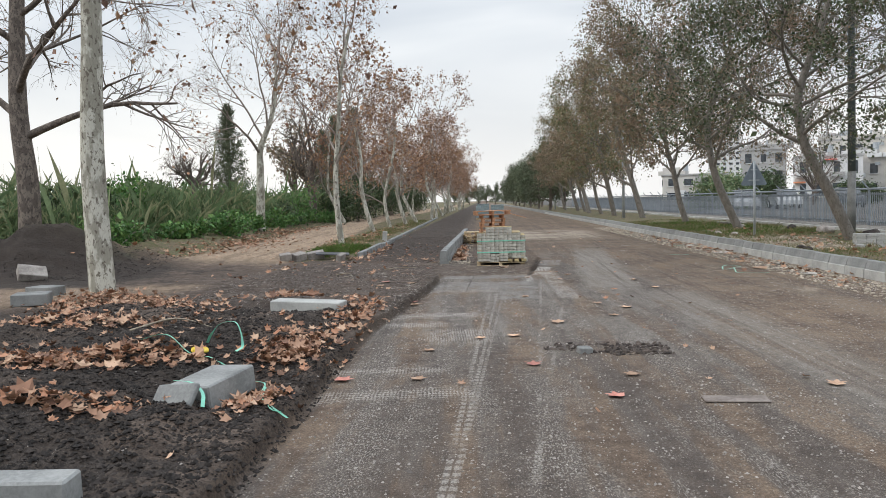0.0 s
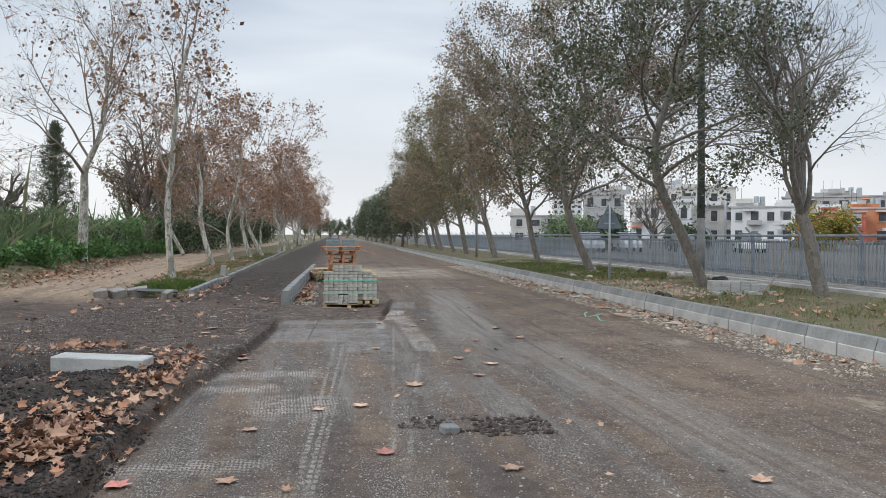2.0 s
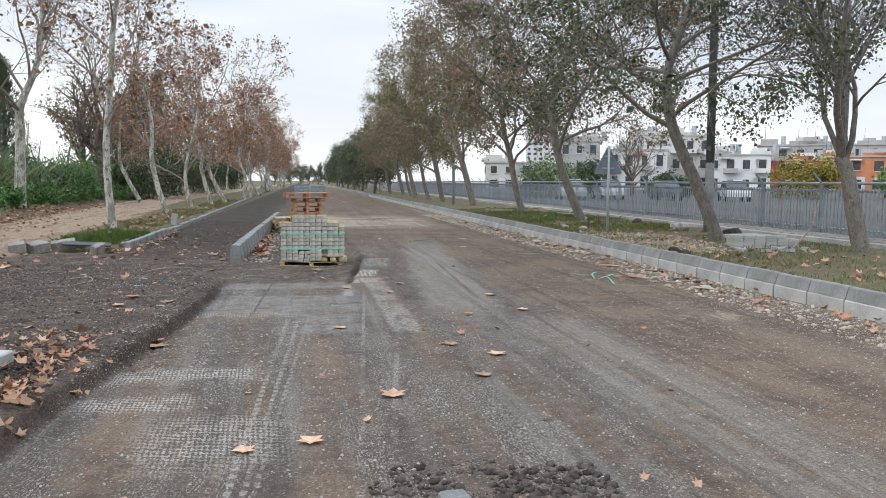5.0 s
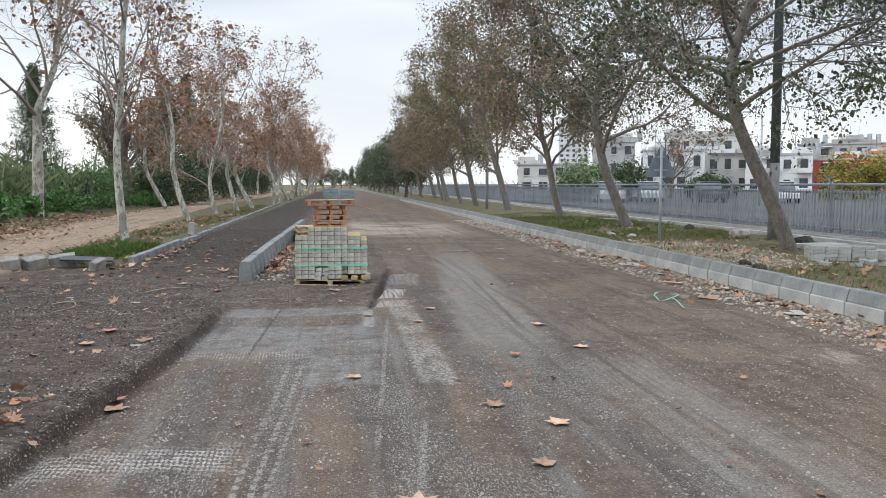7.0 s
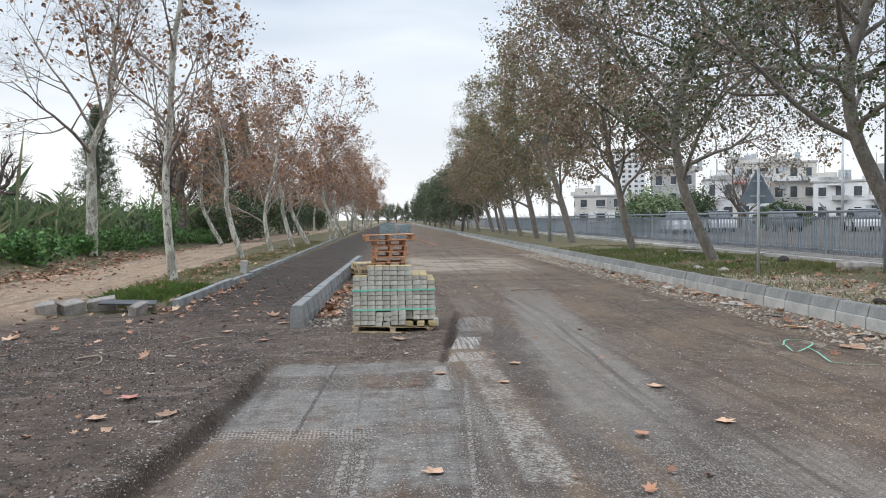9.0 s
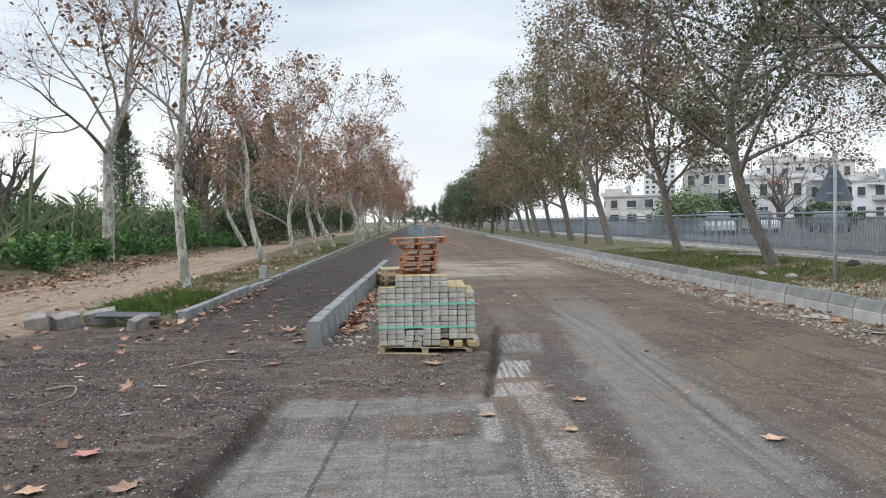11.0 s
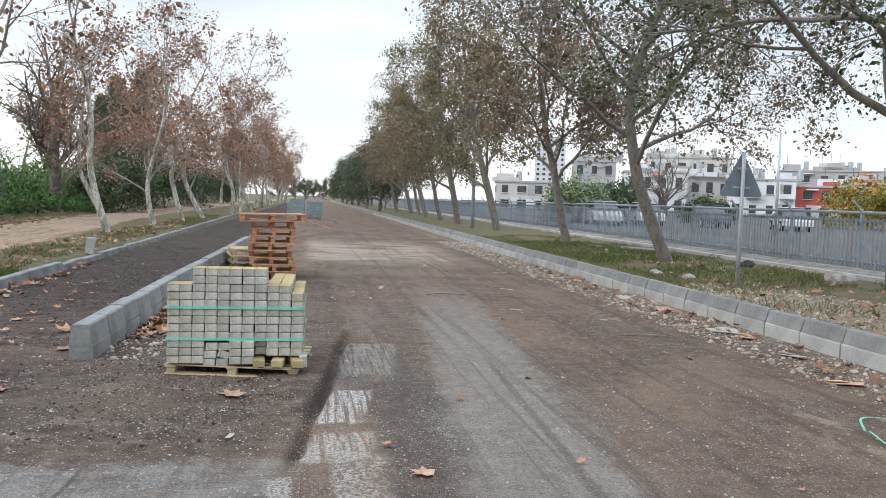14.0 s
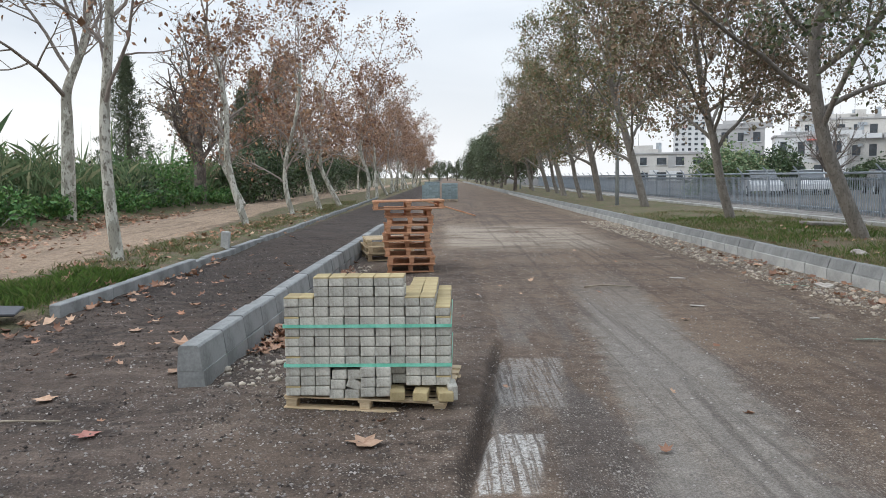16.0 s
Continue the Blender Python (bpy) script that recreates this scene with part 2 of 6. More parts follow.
        col = k.mix(k.math("MULTIPLY", streak_at(4.85, 5.15, 4.0, 30.0, 0.3), 0.45), col, (0.27, 0.225, 0.185))
        # smooth grey lane pressed by wheels, and the damp brown patch beside it
        bow = k.math("SUBTRACT", lx, k.math("MULTIPLY", k.math("SUBTRACT", y, 16.5), 0.10))
        pressed = k.math("MULTIPLY", k.math("MULTIPLY", k.step(bow, 2.02, 2.26), k.step(bow, 3.15, 2.92)), k.math("MULTIPLY", k.step(wy, 12.6, 14.4), k.step(wy, 27.0, 21.0)))
        col = k.mix(k.math("MULTIPLY", pressed, k.step(tracks, 0.36, 0.52, 0.72, 0.95)), col, pcol)
        rut = k.step(k.math("ABSOLUTE", k.math("SUBTRACT", k.math("ADD", x, k.math("MULTIPLY", wob2, 0.05)), k.math("ADD", k.math("MULTIPLY", y, 0.052), 1.925))), 0.05, 0.015)
        rut = k.math("MULTIPLY", rut, k.math("MULTIPLY", k.step(wy, 13.5, 15.5), k.step(wy, 20.0, 18.6)))
        col = k.mix(k.math("MULTIPLY", rut, 0.55), col, (0.095, 0.078, 0.068))
        damp = k.math("MAXIMUM", zone(1.70, 2.05, 14.4, 18.2, 0.12), k.math("MULTIPLY", zone(1.72, 1.95, 10.4, 14.6, 0.14), 0.6))
        damp = k.math("MULTIPLY", damp, k.step(k.noise(p, 3.0, 5, 0.65), 0.34, 0.50, 0.35, 1.0))
        col = k.mix(k.math("MULTIPLY", damp, 0.8), col, k.mix(k.step(mid, 0.35, 0.65), (0.062, 0.047, 0.040), (0.105, 0.082, 0.068)))
        # tyre tracks in dashed pale lines along the planed bed
        tread = k.step(k.math("ADD", k.math("SINE", k.math("MULTIPLY", y, 58.0)), k.math("MULTIPLY", k.math("SUBTRACT", fine, 0.5), 5.0)), -0.5, 0.3, 0.15, 1.0)

        def line_at(x8, slope, half):
            return k.step(k.math("ABSOLUTE", k.math("SUBTRACT", k.math("ADD", x, k.math("MULTIPLY", wob2, 0.03)), k.math("ADD", k.math("MULTIPLY", y, slope), x8 - slope * 8.27))), half, half * 0.55)

        treads = k.math("MAXIMUM", k.math("MAXIMUM", line_at(0.11, 0.039, 0.024), line_at(0.185, 0.047, 0.020)), k.math("MULTIPLY", line_at(0.235, 0.057, 0.018), 0.8))
        treads = k.math("MULTIPLY", k.math("MULTIPLY", treads, tread), k.math("MULTIPLY", k.step(wy2, 13.6, 13.0), k.step(k.noise(p, 1.0, 4, 0.65, (3.0, 0.8, 1.0)), 0.38, 0.54, 0.15, 1.0)))
        faint = k.math("MULTIPLY", k.math("MAXIMUM", k.math("MULTIPLY", line_at(0.89, 0.123, 0.028), k.step(y, 12.8, 12.3)), k.math("MULTIPLY", line_at(0.745, 0.0756, 0.024), k.step(y, 15.6, 15.2))), k.math("MULTIPLY", k.step(fine, 0.44, 0.56, 0.0, 0.9), k.step(k.noise(p, 1.0, 4, 0.65, (2.0, 1.1, 1.0)), 0.44, 0.58, 0.05, 1.0)))
        col = k.mix(k.math("MULTIPLY", k.math("MAXIMUM", treads, faint), 0.72), col, k.mix(grit, (0.34, 0.32, 0.30), (0.55, 0.53, 0.50)))
        # smooth grey slab at the end of the planed bed with a crack across it
        sl = k.math("MAXIMUM", zone(-0.74, 1.10, 13.72, 15.0, 0.07), zone(0.46, 1.02, 12.40, 14.0, 0.07))
        back = zone(-0.58, 1.02, 15.72, 16.36, 0.07)
        slabcol = k.mix(k.step(mid, 0.35, 0.65), (0.200, 0.195, 0.190), (0.300, 0.295, 0.285))
        slabcol = k.mix(k.step(k.noise(p, 1.0, 4, 0.6, (1.2, 16.0, 1.0)), 0.50, 0.62, 0.0, 0.55), slabcol, (0.42, 0.41, 0.40))
        slabcol = k.mix(k.step(tracks2, 0.5, 0.66, 0.0, 0.5), slabcol, (0.13, 0.115, 0.105))
        worn = k.step(k.noise(p, 1.8, 5, 0.7), 0.36, 0.54, 0.25, 0.95)
        col = k.mix(k.math("MULTIPLY", k.math("MAXIMUM", k.math("MULTIPLY", sl, 0.9), k.math("MULTIPLY", back, 0.85)), worn), col, slabcol)
        crack = k.math("MULTIPLY", k.step(k.math("ABSOLUTE", k.math("SUBTRACT", k.math("ADD", x, k.math("MULTIPLY", wob2, 0.06)), k.math("ADD", k.math("MULTIPLY", y, 0.045), -0.71))), 0.022, 0.010), k.math("MULTIPLY", k.step(y, 13.4, 13.6), k.step(y, 16.4, 16.2)))
        col = k.mix(k.math("MULTIPLY", crack, 0.75), col, (0.055, 0.045, 0.040))
        # white scraped patches beside the groove, and the gravelly pale strip with its straight side
        off = k.math("SUBTRACT", k.math("ADD", x, k.math("MULTIPLY", wob2, 0.05)), left_of_lane)
        white = k.math("MAXIMUM", zone(0.02, 0.36, 17.05, 17.95, 0.03, off, wy2), k.math("MULTIPLY", zone(0.0, 0.42, 16.30, 16.85, 0.05, off, wy2), 0.75))
        white = k.math("MAXIMUM", white, k.math("MULTIPLY", zone(0.0, 0.52, 18.5, 19.9, 0.06, off, wy2), 0.5))
        streak = k.step(k.noise(p, 1.0, 3, 0.6, (34.0, 1.2, 1.0)), 0.42, 0.54, 0.15, 1.0)
        white = k.math("MULTIPLY", white, k.math("MULTIPLY", streak, k.step(k.noise(p, 30.0, 4, 0.7), 0.38, 0.52, 0.15, 1.0)))
        col = k.mix(k.math("MULTIPLY", white, 0.95), col, k.mix(fine, (0.42, 0.41, 0.40), (0.74, 0.73, 0.71)))
        gstrip = zone(1.36, 1.67, 12.4, 16.45, 0.035, k.math("ADD", x, k.math("MULTIPLY", wob2, 0.07)), wy2)
        gstrip = k.math("MULTIPLY", gstrip, k.math("MULTIPLY", k.step(k.noise(p, 26.0, 4, 0.75), 0.46, 0.54, 0.08, 1.0), k.step(k.noise(p, 1.0, 4, 0.7, (2.6, 1.3, 1.0)), 0.40, 0.54, 0.12, 1.0)))
        col = k.mix(k.math("MULTIPLY", gstrip, 0.85), col, k.mix(grit, (0.32, 0.305, 0.29), (0.62, 0.60, 0.57)))
        scrape = zone(0.99, 1.13, 14.9, 16.0, 0.03)
        col = k.mix(k.math("MULTIPLY", scrape, k.step(fine, 0.42, 0.52, 0.1, 0.8)), col, (0.46, 0.45, 0.43))
        # pale dust patch across the road further on
        dust_n = k.noise(p, 1.0, 5, 0.6, (0.5, 1.2, 1.0))
        dustp = k.math("MULTIPLY", k.math("MULTIPLY", k.step(wy, 29.0, 31.5), k.step(wy, 40.0, 35.5)), k.math("MULTIPLY", k.step(wx, 0.9, 1.4), k.step(wx, 5.6, 4.2)))
        col = k.mix(k.math("MULTIPLY", dustp, k.step(dust_n, 0.34, 0.56, 0.1, 0.85)), col, (0.46, 0.40, 0.33))
    # dark loose earth left of the bed, blacker in heaps
    earth = k.mix(k.step(mid, 0.35, 0.65), (0.046, 0.036, 0.031), (0.115, 0.088, 0.074))
    pale_soil = k.step(k.noise(p, 2.2, 5, 0.72, (0.55, 1.9, 1.0)), 0.50, 0.64, 0.0, 0.7)
    earth = k.mix(pale_soil, earth, (0.235, 0.185, 0.155))
    dark_soil = k.step(k.noise(p, 1.9, 5, 0.72, (0.6, 1.5, 1.0)), 0.53, 0.66, 0.0, 0.7)
    earth = k.mix(dark_soil, earth, (0.034, 0.027, 0.024))
    earth = k.mix(k.step(big, 0.40, 0.60, 0.0, 0.5), earth, (0.145, 0.110, 0.090))
    blackzone = k.math("MULTIPLY", k.step(wy, 13.5, 9.5), k.step(wx, -1.2, -1.9))
    bed = k.math("MULTIPLY", k.math("MULTIPLY", k.step(wx, -3.6, -3.0), k.step(wx, -0.6, -1.0)), k.step(wy, 20.5, 24.0))
    heap = k.math("MULTIPLY", k.step(wx, -6.6, -7.4), k.math("MULTIPLY", k.step(wy, 14.0, 15.2), k.step(wy, 24.0, 22.0)))
    black = k.math("MAXIMUM", k.math("MULTIPLY", blackzone, k.step(k.noise(p, 0.9, 4), 0.36, 0.52)), k.math("MAXIMUM", k.math("MULTIPLY", bed, 0.65), heap))
    earth = k.mix(k.math("MULTIPLY", black, 0.85), earth, k.mix(k.step(fine, 0.35, 0.65), (0.018, 0.016, 0.015), (0.055, 0.045, 0.040)))
    is_earth = k.math("SUBTRACT", 1.0, k.step(k.math("SUBTRACT", wx, k.math("ADD", edge, 0.0)), -0.06, 0.04))
    behind = k.math("MULTIPLY", k.step(k.math("SUBTRACT", wx, left_of_lane), 0.05, -0.12), k.step(wy, 16.2, 16.7))
    fade = k.step(wy, 30.0, 24.0)
    behind = k.math("MULTIPLY", behind, k.math("MAXIMUM", k.step(wx, 0.2, -0.5), k.math("MULTIPLY", fade, 0.7)))
    col = k.mix(k.math("MAXIMUM", is_earth, behind), col, earth)
    if road_part:
        # shade painted as dark soil, in the lane's groove and on the cut edge
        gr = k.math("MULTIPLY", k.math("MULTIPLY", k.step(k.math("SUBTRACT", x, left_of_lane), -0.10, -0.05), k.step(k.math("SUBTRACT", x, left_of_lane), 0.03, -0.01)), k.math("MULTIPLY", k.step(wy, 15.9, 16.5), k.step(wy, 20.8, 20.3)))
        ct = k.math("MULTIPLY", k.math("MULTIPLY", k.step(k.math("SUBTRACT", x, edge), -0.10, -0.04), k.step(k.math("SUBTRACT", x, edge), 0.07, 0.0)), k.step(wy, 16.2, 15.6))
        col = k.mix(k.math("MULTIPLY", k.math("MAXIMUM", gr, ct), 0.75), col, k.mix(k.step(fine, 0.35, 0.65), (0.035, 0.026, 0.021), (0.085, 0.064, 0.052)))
    if not road_part:
        # sandy track on the left and the sandy patch beside the near tree
        sand = k.mix(k.step(mid, 0.35, 0.7), (0.36, 0.265, 0.19), (0.52, 0.40, 0.30))
        sand = k.mix(k.step(k.noise(p, 1.0, 5, 0.6, (3.0, 0.2, 1.0)), 0.5, 0.62, 0.0, 0.6), sand, (0.20, 0.15, 0.11))
        tx = k.math("ADD", wx, k.math("MULTIPLY", k.step(y, 22.0, 62.0), 2.2))
        track = k.math("MULTIPLY", k.math("MULTIPLY", k.step(tx, -4.75, -5.1), k.step(tx, -8.4, -8.0)), k.step(wy, 18.6, 21.6))
        fork = k.math("MULTIPLY", k.math("MULTIPLY", k.step(wx, -4.2, -6.0), k.step(wx, -9.6, -8.6)), k.math("MULTIPLY", k.step(wy, 19.0, 21.0), k.step(wy, 27.0, 24.5)))
        patch = k.math("MULTIPLY", k.math("MULTIPLY", k.step(wx, -4.4, -5.6), k.step(wy, 11.2, 12.2)), k.math("MULTIPLY", k.step(wy, 15.2, 14.4), 0.6))
        col = k.mix(k.math("MULTIPLY", k.math("MAXIMUM", k.math("MAXIMUM", track, patch), k.math("MULTIPLY", fork, 0.8)), k.step(fine, 0.2, 0.45, 0.75, 1.0)), col, sand)
        # verges: brown soil with thin grass
        turf = k.mix(k.step(k.noise(p, 2.2, 5, 0.65), 0.42, 0.58), (0.185, 0.145, 0.098), (0.120, 0.132, 0.052))
        turf = k.mix(k.step(fine, 0.45, 0.7, 0.0, 0.7), turf, (0.235, 0.20, 0.13))
        vergel = k.math("MULTIPLY", k.math("MULTIPLY", k.step(wx, -3.1, -3.4), k.step(tx, -5.1, -4.75)), k.step(wy, 20.5, 22.0))
        far_l = k.step(tx, -8.0, -8.5)
        far_l = k.math("MULTIPLY", far_l, k.step(wy, 18.0, 22.0))
        verger = k.step(x, 6.72, 6.78)
        gravelly = k.math("MULTIPLY", k.step(wx, 8.9, 8.4), k.math("MULTIPLY", k.step(wy, 17.5, 19.0), k.step(wy, 24.5, 22.5)))
        turf_r = k.mix(k.math("MULTIPLY", gravelly, 0.8), turf, k.mix(k.step(mid, 0.4, 0.6), (0.30, 0.245, 0.18), (0.44, 0.38, 0.29)))
        col = k.mix(k.math("MAXIMUM", vergel, far_l), col, turf)
        col = k.mix(verger, col, turf_r)
        yard = k.step(x, 12.95, 13.05)
        col = k.mix(yard, col, k.mix(k.step(mid, 0.35, 0.65), (0.10, 0.098, 0.095), (0.16, 0.155, 0.15)))
    if road_part:
        # sandy spill along the right kerb's foot
        spill = k.math("MULTIPLY", k.math("MULTIPLY", k.step(k.math("ADD", wx, k.math("MULTIPLY", wob, 0.8)), 5.9, 6.5), k.step(x, 6.74, 6.72)), 0.7)
        col = k.mix(spill, col, k.mix(k.step(fine, 0.4, 0.62), (0.22, 0.165, 0.12), (0.36, 0.285, 0.215)))
        chipzone = k.step(k.noise(p, 1.0, 4, 0.65, (0.9, 0.25, 1.0)), 0.42, 0.56, 0.2, 1.0)
        chip_row = k.math("MULTIPLY", zone(3.75, 4.45, 3.0, 15.0, 0.30), k.step(k.noise(p, 1.0, 3, 0.6, (3.0, 0.3, 1.0)), 0.36, 0.52, 0.3, 1.0))
        chipzone = k.math("MULTIPLY", k.math("MAXIMUM", chipzone, chip_row), k.math("SUBTRACT", 1.0, k.math("MULTIPLY", pressed, 0.7)))
        road = k.math("MULTIPLY", k.step(x, -1.2, -1.0), k.step(x, 6.72, 6.6))
        col = k.mix(k.math("MULTIPLY", k.math("MULTIPLY", chip_a, chipzone), k.math("MULTIPLY", road, 0.8)), col, k.mix(tone_a, (0.20, 0.17, 0.145), (0.50, 0.45, 0.39)))
        col = k.mix(k.math("MULTIPLY", k.math("MULTIPLY", chip_b, chipzone), k.math("MULTIPLY", road, 0.7)), col, k.mix(tone_b, (0.09, 0.075, 0.065), (0.50, 0.45, 0.39)))
        tyre = k.math("MULTIPLY", k.step(k.noise(p, 1.0, 4, 0.65, (6.5, 0.11, 1.0)), 0.52, 0.62), k.math("MULTIPLY", road, k.step(x, 1.8, 2.6)))
        col = k.mix(k.math("MULTIPLY", tyre, k.step(mid, 0.3, 0.6, 0.2, 0.5)), col, (0.075, 0.057, 0.048))
        dried = k.math("MULTIPLY", k.step(k.noise(p, 1.0, 4, 0.7, (1.4, 0.75, 1.0)), 0.60, 0.66), k.math("MULTIPLY", k.step(x, 4.2, 5.2), road))
        col = k.mix(k.math("MULTIPLY", dried, k.step(fine, 0.3, 0.5, 0.3, 0.8)), col, (0.40, 0.34, 0.27))
    col = k.mix(k.step(fine, 0.58, 0.42, 0.0, 0.7), col, k.mix(0.55, col, (0.02, 0.016, 0.014)))
    col = k.mix(k.step(grit, 0.42, 0.66, 0.0, 0.6), col, k.mix(0.55, col, (0.02, 0.016, 0.014)))
    col = k.mix(k.step(grit, 0.40, 0.28, 0.0, 0.45), col, k.mix(0.4, col, (0.55, 0.50, 0.45)))

    col = k.mix(1.0, col, (0.96, 0.925, 0.87), "MULTIPLY")
    h = k.math("ADD", k.math("MULTIPLY", fine, 0.5), k.math("MULTIPLY", grit, 0.3))
    h = k.math("ADD", h, k.math("MULTIPLY", k.math("SUBTRACT", 0.5, clod), k.math("MULTIPLY", is_earth, 1.3)))
    rough = k.step(asphalt, 0.0, 1.0, 0.92, 0.74) if road_part else 0.92
    return k.done(col, rough, h, 0.75, 0.02, spec=0.25)


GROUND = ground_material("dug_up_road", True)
LAND = ground_material("roadside_land", False)
CONCRETE = plain("kerb_concrete", (0.165, 0.168, 0.163), (0.275, 0.278, 0.268), 2.2, 40, 0.9, 0.5, 0.006, rnd="object", spread=0.12)
CONCRETE_PALE = plain("pale_concrete", (0.30, 0.30, 0.285), (0.44, 0.435, 0.41), 2.0, 35, 0.9, 0.5, 0.006, rnd="object", spread=0.1)
BLOCK = plain("paver_block_concrete", (0.29, 0.275, 0.235), (0.50, 0.48, 0.42), 9, 90, 0.92, 0.8, 0.004, rnd="object", spread=0.16)
BLOCK_YELLOW = plain("paver_block_yellow", (0.31, 0.24, 0.12), (0.41, 0.33, 0.18), 7, 70, 0.92, 0.6, 0.004, rnd="object", spread=0.16)
BLOCK_BLUE = plain("paver_block_bluish", (0.17, 0.225, 0.235), (0.26, 0.315, 0.32), 6, 60, 0.92, 0.5, 0.004, rnd="object", spread=0.15)
WOOD_RED = plain("pallet_wood_reddish", (0.36, 0.165, 0.085), (0.52, 0.29, 0.17), 3, 26, 0.8, 0.5, 0.004, rnd="object", spread=0.22, stretch=(1, 6, 6))
WOOD_PALE = plain("pallet_wood_pale", (0.40, 0.295, 0.175), (0.56, 0.45, 0.30), 3, 26, 0.8, 0.5, 0.004, rnd="object", spread=0.18, stretch=(1, 6, 6))
STRAP = plain("green_strap", (0.13, 0.44, 0.31), (0.22, 0.58, 0.44), 8, 60, 0.35, 0.1, 0.001, spec=0.5)
STEEL = plain("galvanised_steel", (0.225, 0.255, 0.285), (0.33, 0.36, 0.39), 3, 40, 0.6, 0.15, 0.002, metal=0.25, rnd="object", spread=0.12)
SIGN_BACK = plain("sign_back_grey", (0.175, 0.215, 0.255), (0.235, 0.275, 0.315), 4, 30, 0.55, 0.1, 0.002, metal=0.3)
PIPE = plain("pole_paint", (0.36, 0.39, 0.41), (0.48, 0.51, 0.53), 4, 30, 0.5, 0.15, 0.002, metal=0.3)
POLE_DARK = plain("utility_pole_paint", (0.06, 0.075, 0.075), (0.11, 0.125, 0.12), 2, 30, 0.65, 0.2, 0.003)
POLE_PALE = plain("utility_pole_foot", (0.15, 0.15, 0.145), (0.26, 0.26, 0.25), 3, 30, 0.75, 0.3, 0.003)
STONE = plain("rubble_stone", (0.17, 0.15, 0.135), (0.34, 0.31, 0.28), 4, 40, 0.9, 0.6, 0.01, rnd="island", spread=0.4)
SANDSTONE = plain("sandy_rubble", (0.30, 0.255, 0.20), (0.46, 0.40, 0.325), 4, 40, 0.9, 0.6, 0.01, rnd="island", spread=0.35)
EARTHCLOD = plain("earth_clods", (0.016, 0.014, 0.013), (0.050, 0.041, 0.036), 5, 50, 0.95, 0.7, 0.01, rnd="island", spread=0.45)
SOIL = plain("soil_crumbs", (0.038, 0.031, 0.027), (0.110, 0.087, 0.074), 5, 50, 0.95, 0.7, 0.01, rnd="island", spread=0.5)
PLASTIC = plain("black_plastic", (0.02, 0.02, 0.022), (0.04, 0.04, 0.045), 4, 30, 0.4, 0.2, 0.004, spec=0.5)
ROPE = plain("bare_twig", (0.20, 0.16, 0.12), (0.34, 0.29, 0.22), 10, 60, 0.85, 0.4, 0.003)
YELLOW_SCRAP = plain("yellow_scrap", (0.60, 0.40, 0.03), (0.72, 0.55, 0.08), 10, 60, 0.6, 0.2, 0.002)
WALK = plain("walkway_slabs", (0.13, 0.115, 0.10), (0.30, 0.28, 0.25), 3, 30, 0.9, 0.4, 0.005, rnd="object", spread=0.14)
EARTHY = plain("muddy_board", (0.13, 0.105, 0.09), (0.24, 0.205, 0.18), 6, 40, 0.9, 0.4, 0.004)
PAPER = plain("pale_litter", (0.34, 0.31, 0.27), (0.50, 0.46, 0.41), 10, 50, 0.8, 0.2, 0.002)


def bark(name, base, dark, pale, scale=7.0):
    k = Nodes(name)
    v = k.obj()
    a = k.noise(v, scale, 4, 0.55, (1, 1, 0.45))
    b = k.noise(v, scale * 3.1, 4, 0.6, (1, 1, 0.6))
    col = k.mix(k.step(a, 0.46, 0.54), base, pale)
    col = k.mix(k.step(b, 0.55, 0.62, 0.0, 0.85), col, dark)
    fine = k.noise(v, 60, 3, 0.6, (1, 1, 0.3))
    col = k.mix(k.step(fine, 0.45, 0.75, 0.0, 0.4), col, dark)
    return k.done(col, 0.88, k.math("ADD", b, k.math("MULTIPLY", fine, 0.4)), 0.6, 0.015)


BARK_PLANE = bark("plane_bark", (0.30, 0.285, 0.235), (0.115, 0.095, 0.075), (0.52, 0.505, 0.435), 5.5)
BARK_GREY = bark("grey_bark", (0.172, 0.155, 0.134), (0.105, 0.092, 0.079), (0.225, 0.205, 0.178), 12)
BARK_DARK = bark("dark_bark", (0.115, 0.095, 0.081), (0.047, 0.039, 0.035), (0.203, 0.169, 0.142), 8)
TWIG = plain("twig_bark", (0.20, 0.168, 0.145), (0.33, 0.285, 0.25), 2, 30, 0.9, 0.2, 0.003)
LEAF_RUST = leaf_mat("rust_leaves", [(0.30, 0.155, 0.095), (0.38, 0.215, 0.125), (0.23, 0.125, 0.085), (0.43, 0.255, 0.14), (0.17, 0.105, 0.080), (0.35, 0.225, 0.145)])
LEAF_OLIVE = leaf_mat("olive_leaves", [(0.158, 0.168, 0.079), (0.236, 0.202, 0.108), (0.113, 0.139, 0.067), (0.281, 0.184, 0.113), (0.191, 0.191, 0.094), (0.347, 0.236, 0.146)])
LEAF_BROWN = leaf_mat("brown_olive_leaves", [(0.245, 0.180, 0.130), (0.205, 0.185, 0.110), (0.300, 0.212, 0.150), (0.175, 0.165, 0.105), (0.340, 0.240, 0.160)])
LEAF_DARK = leaf_mat("dark_green_leaves", [(0.054, 0.086, 0.040), (0.082, 0.119, 0.050), (0.040, 0.065, 0.032), (0.104, 0.130, 0.064)])
LEAF_EVER = leaf_mat("evergreen_leaves", [(0.095, 0.125, 0.068), (0.130, 0.155, 0.085), (0.075, 0.100, 0.058), (0.150, 0.155, 0.100)])
LEAF_GREEN = leaf_mat("dull_green_leaves", [(0.075, 0.100, 0.050), (0.110, 0.130, 0.065), (0.055, 0.078, 0.042), (0.160, 0.135, 0.085), (0.090, 0.115, 0.055)])
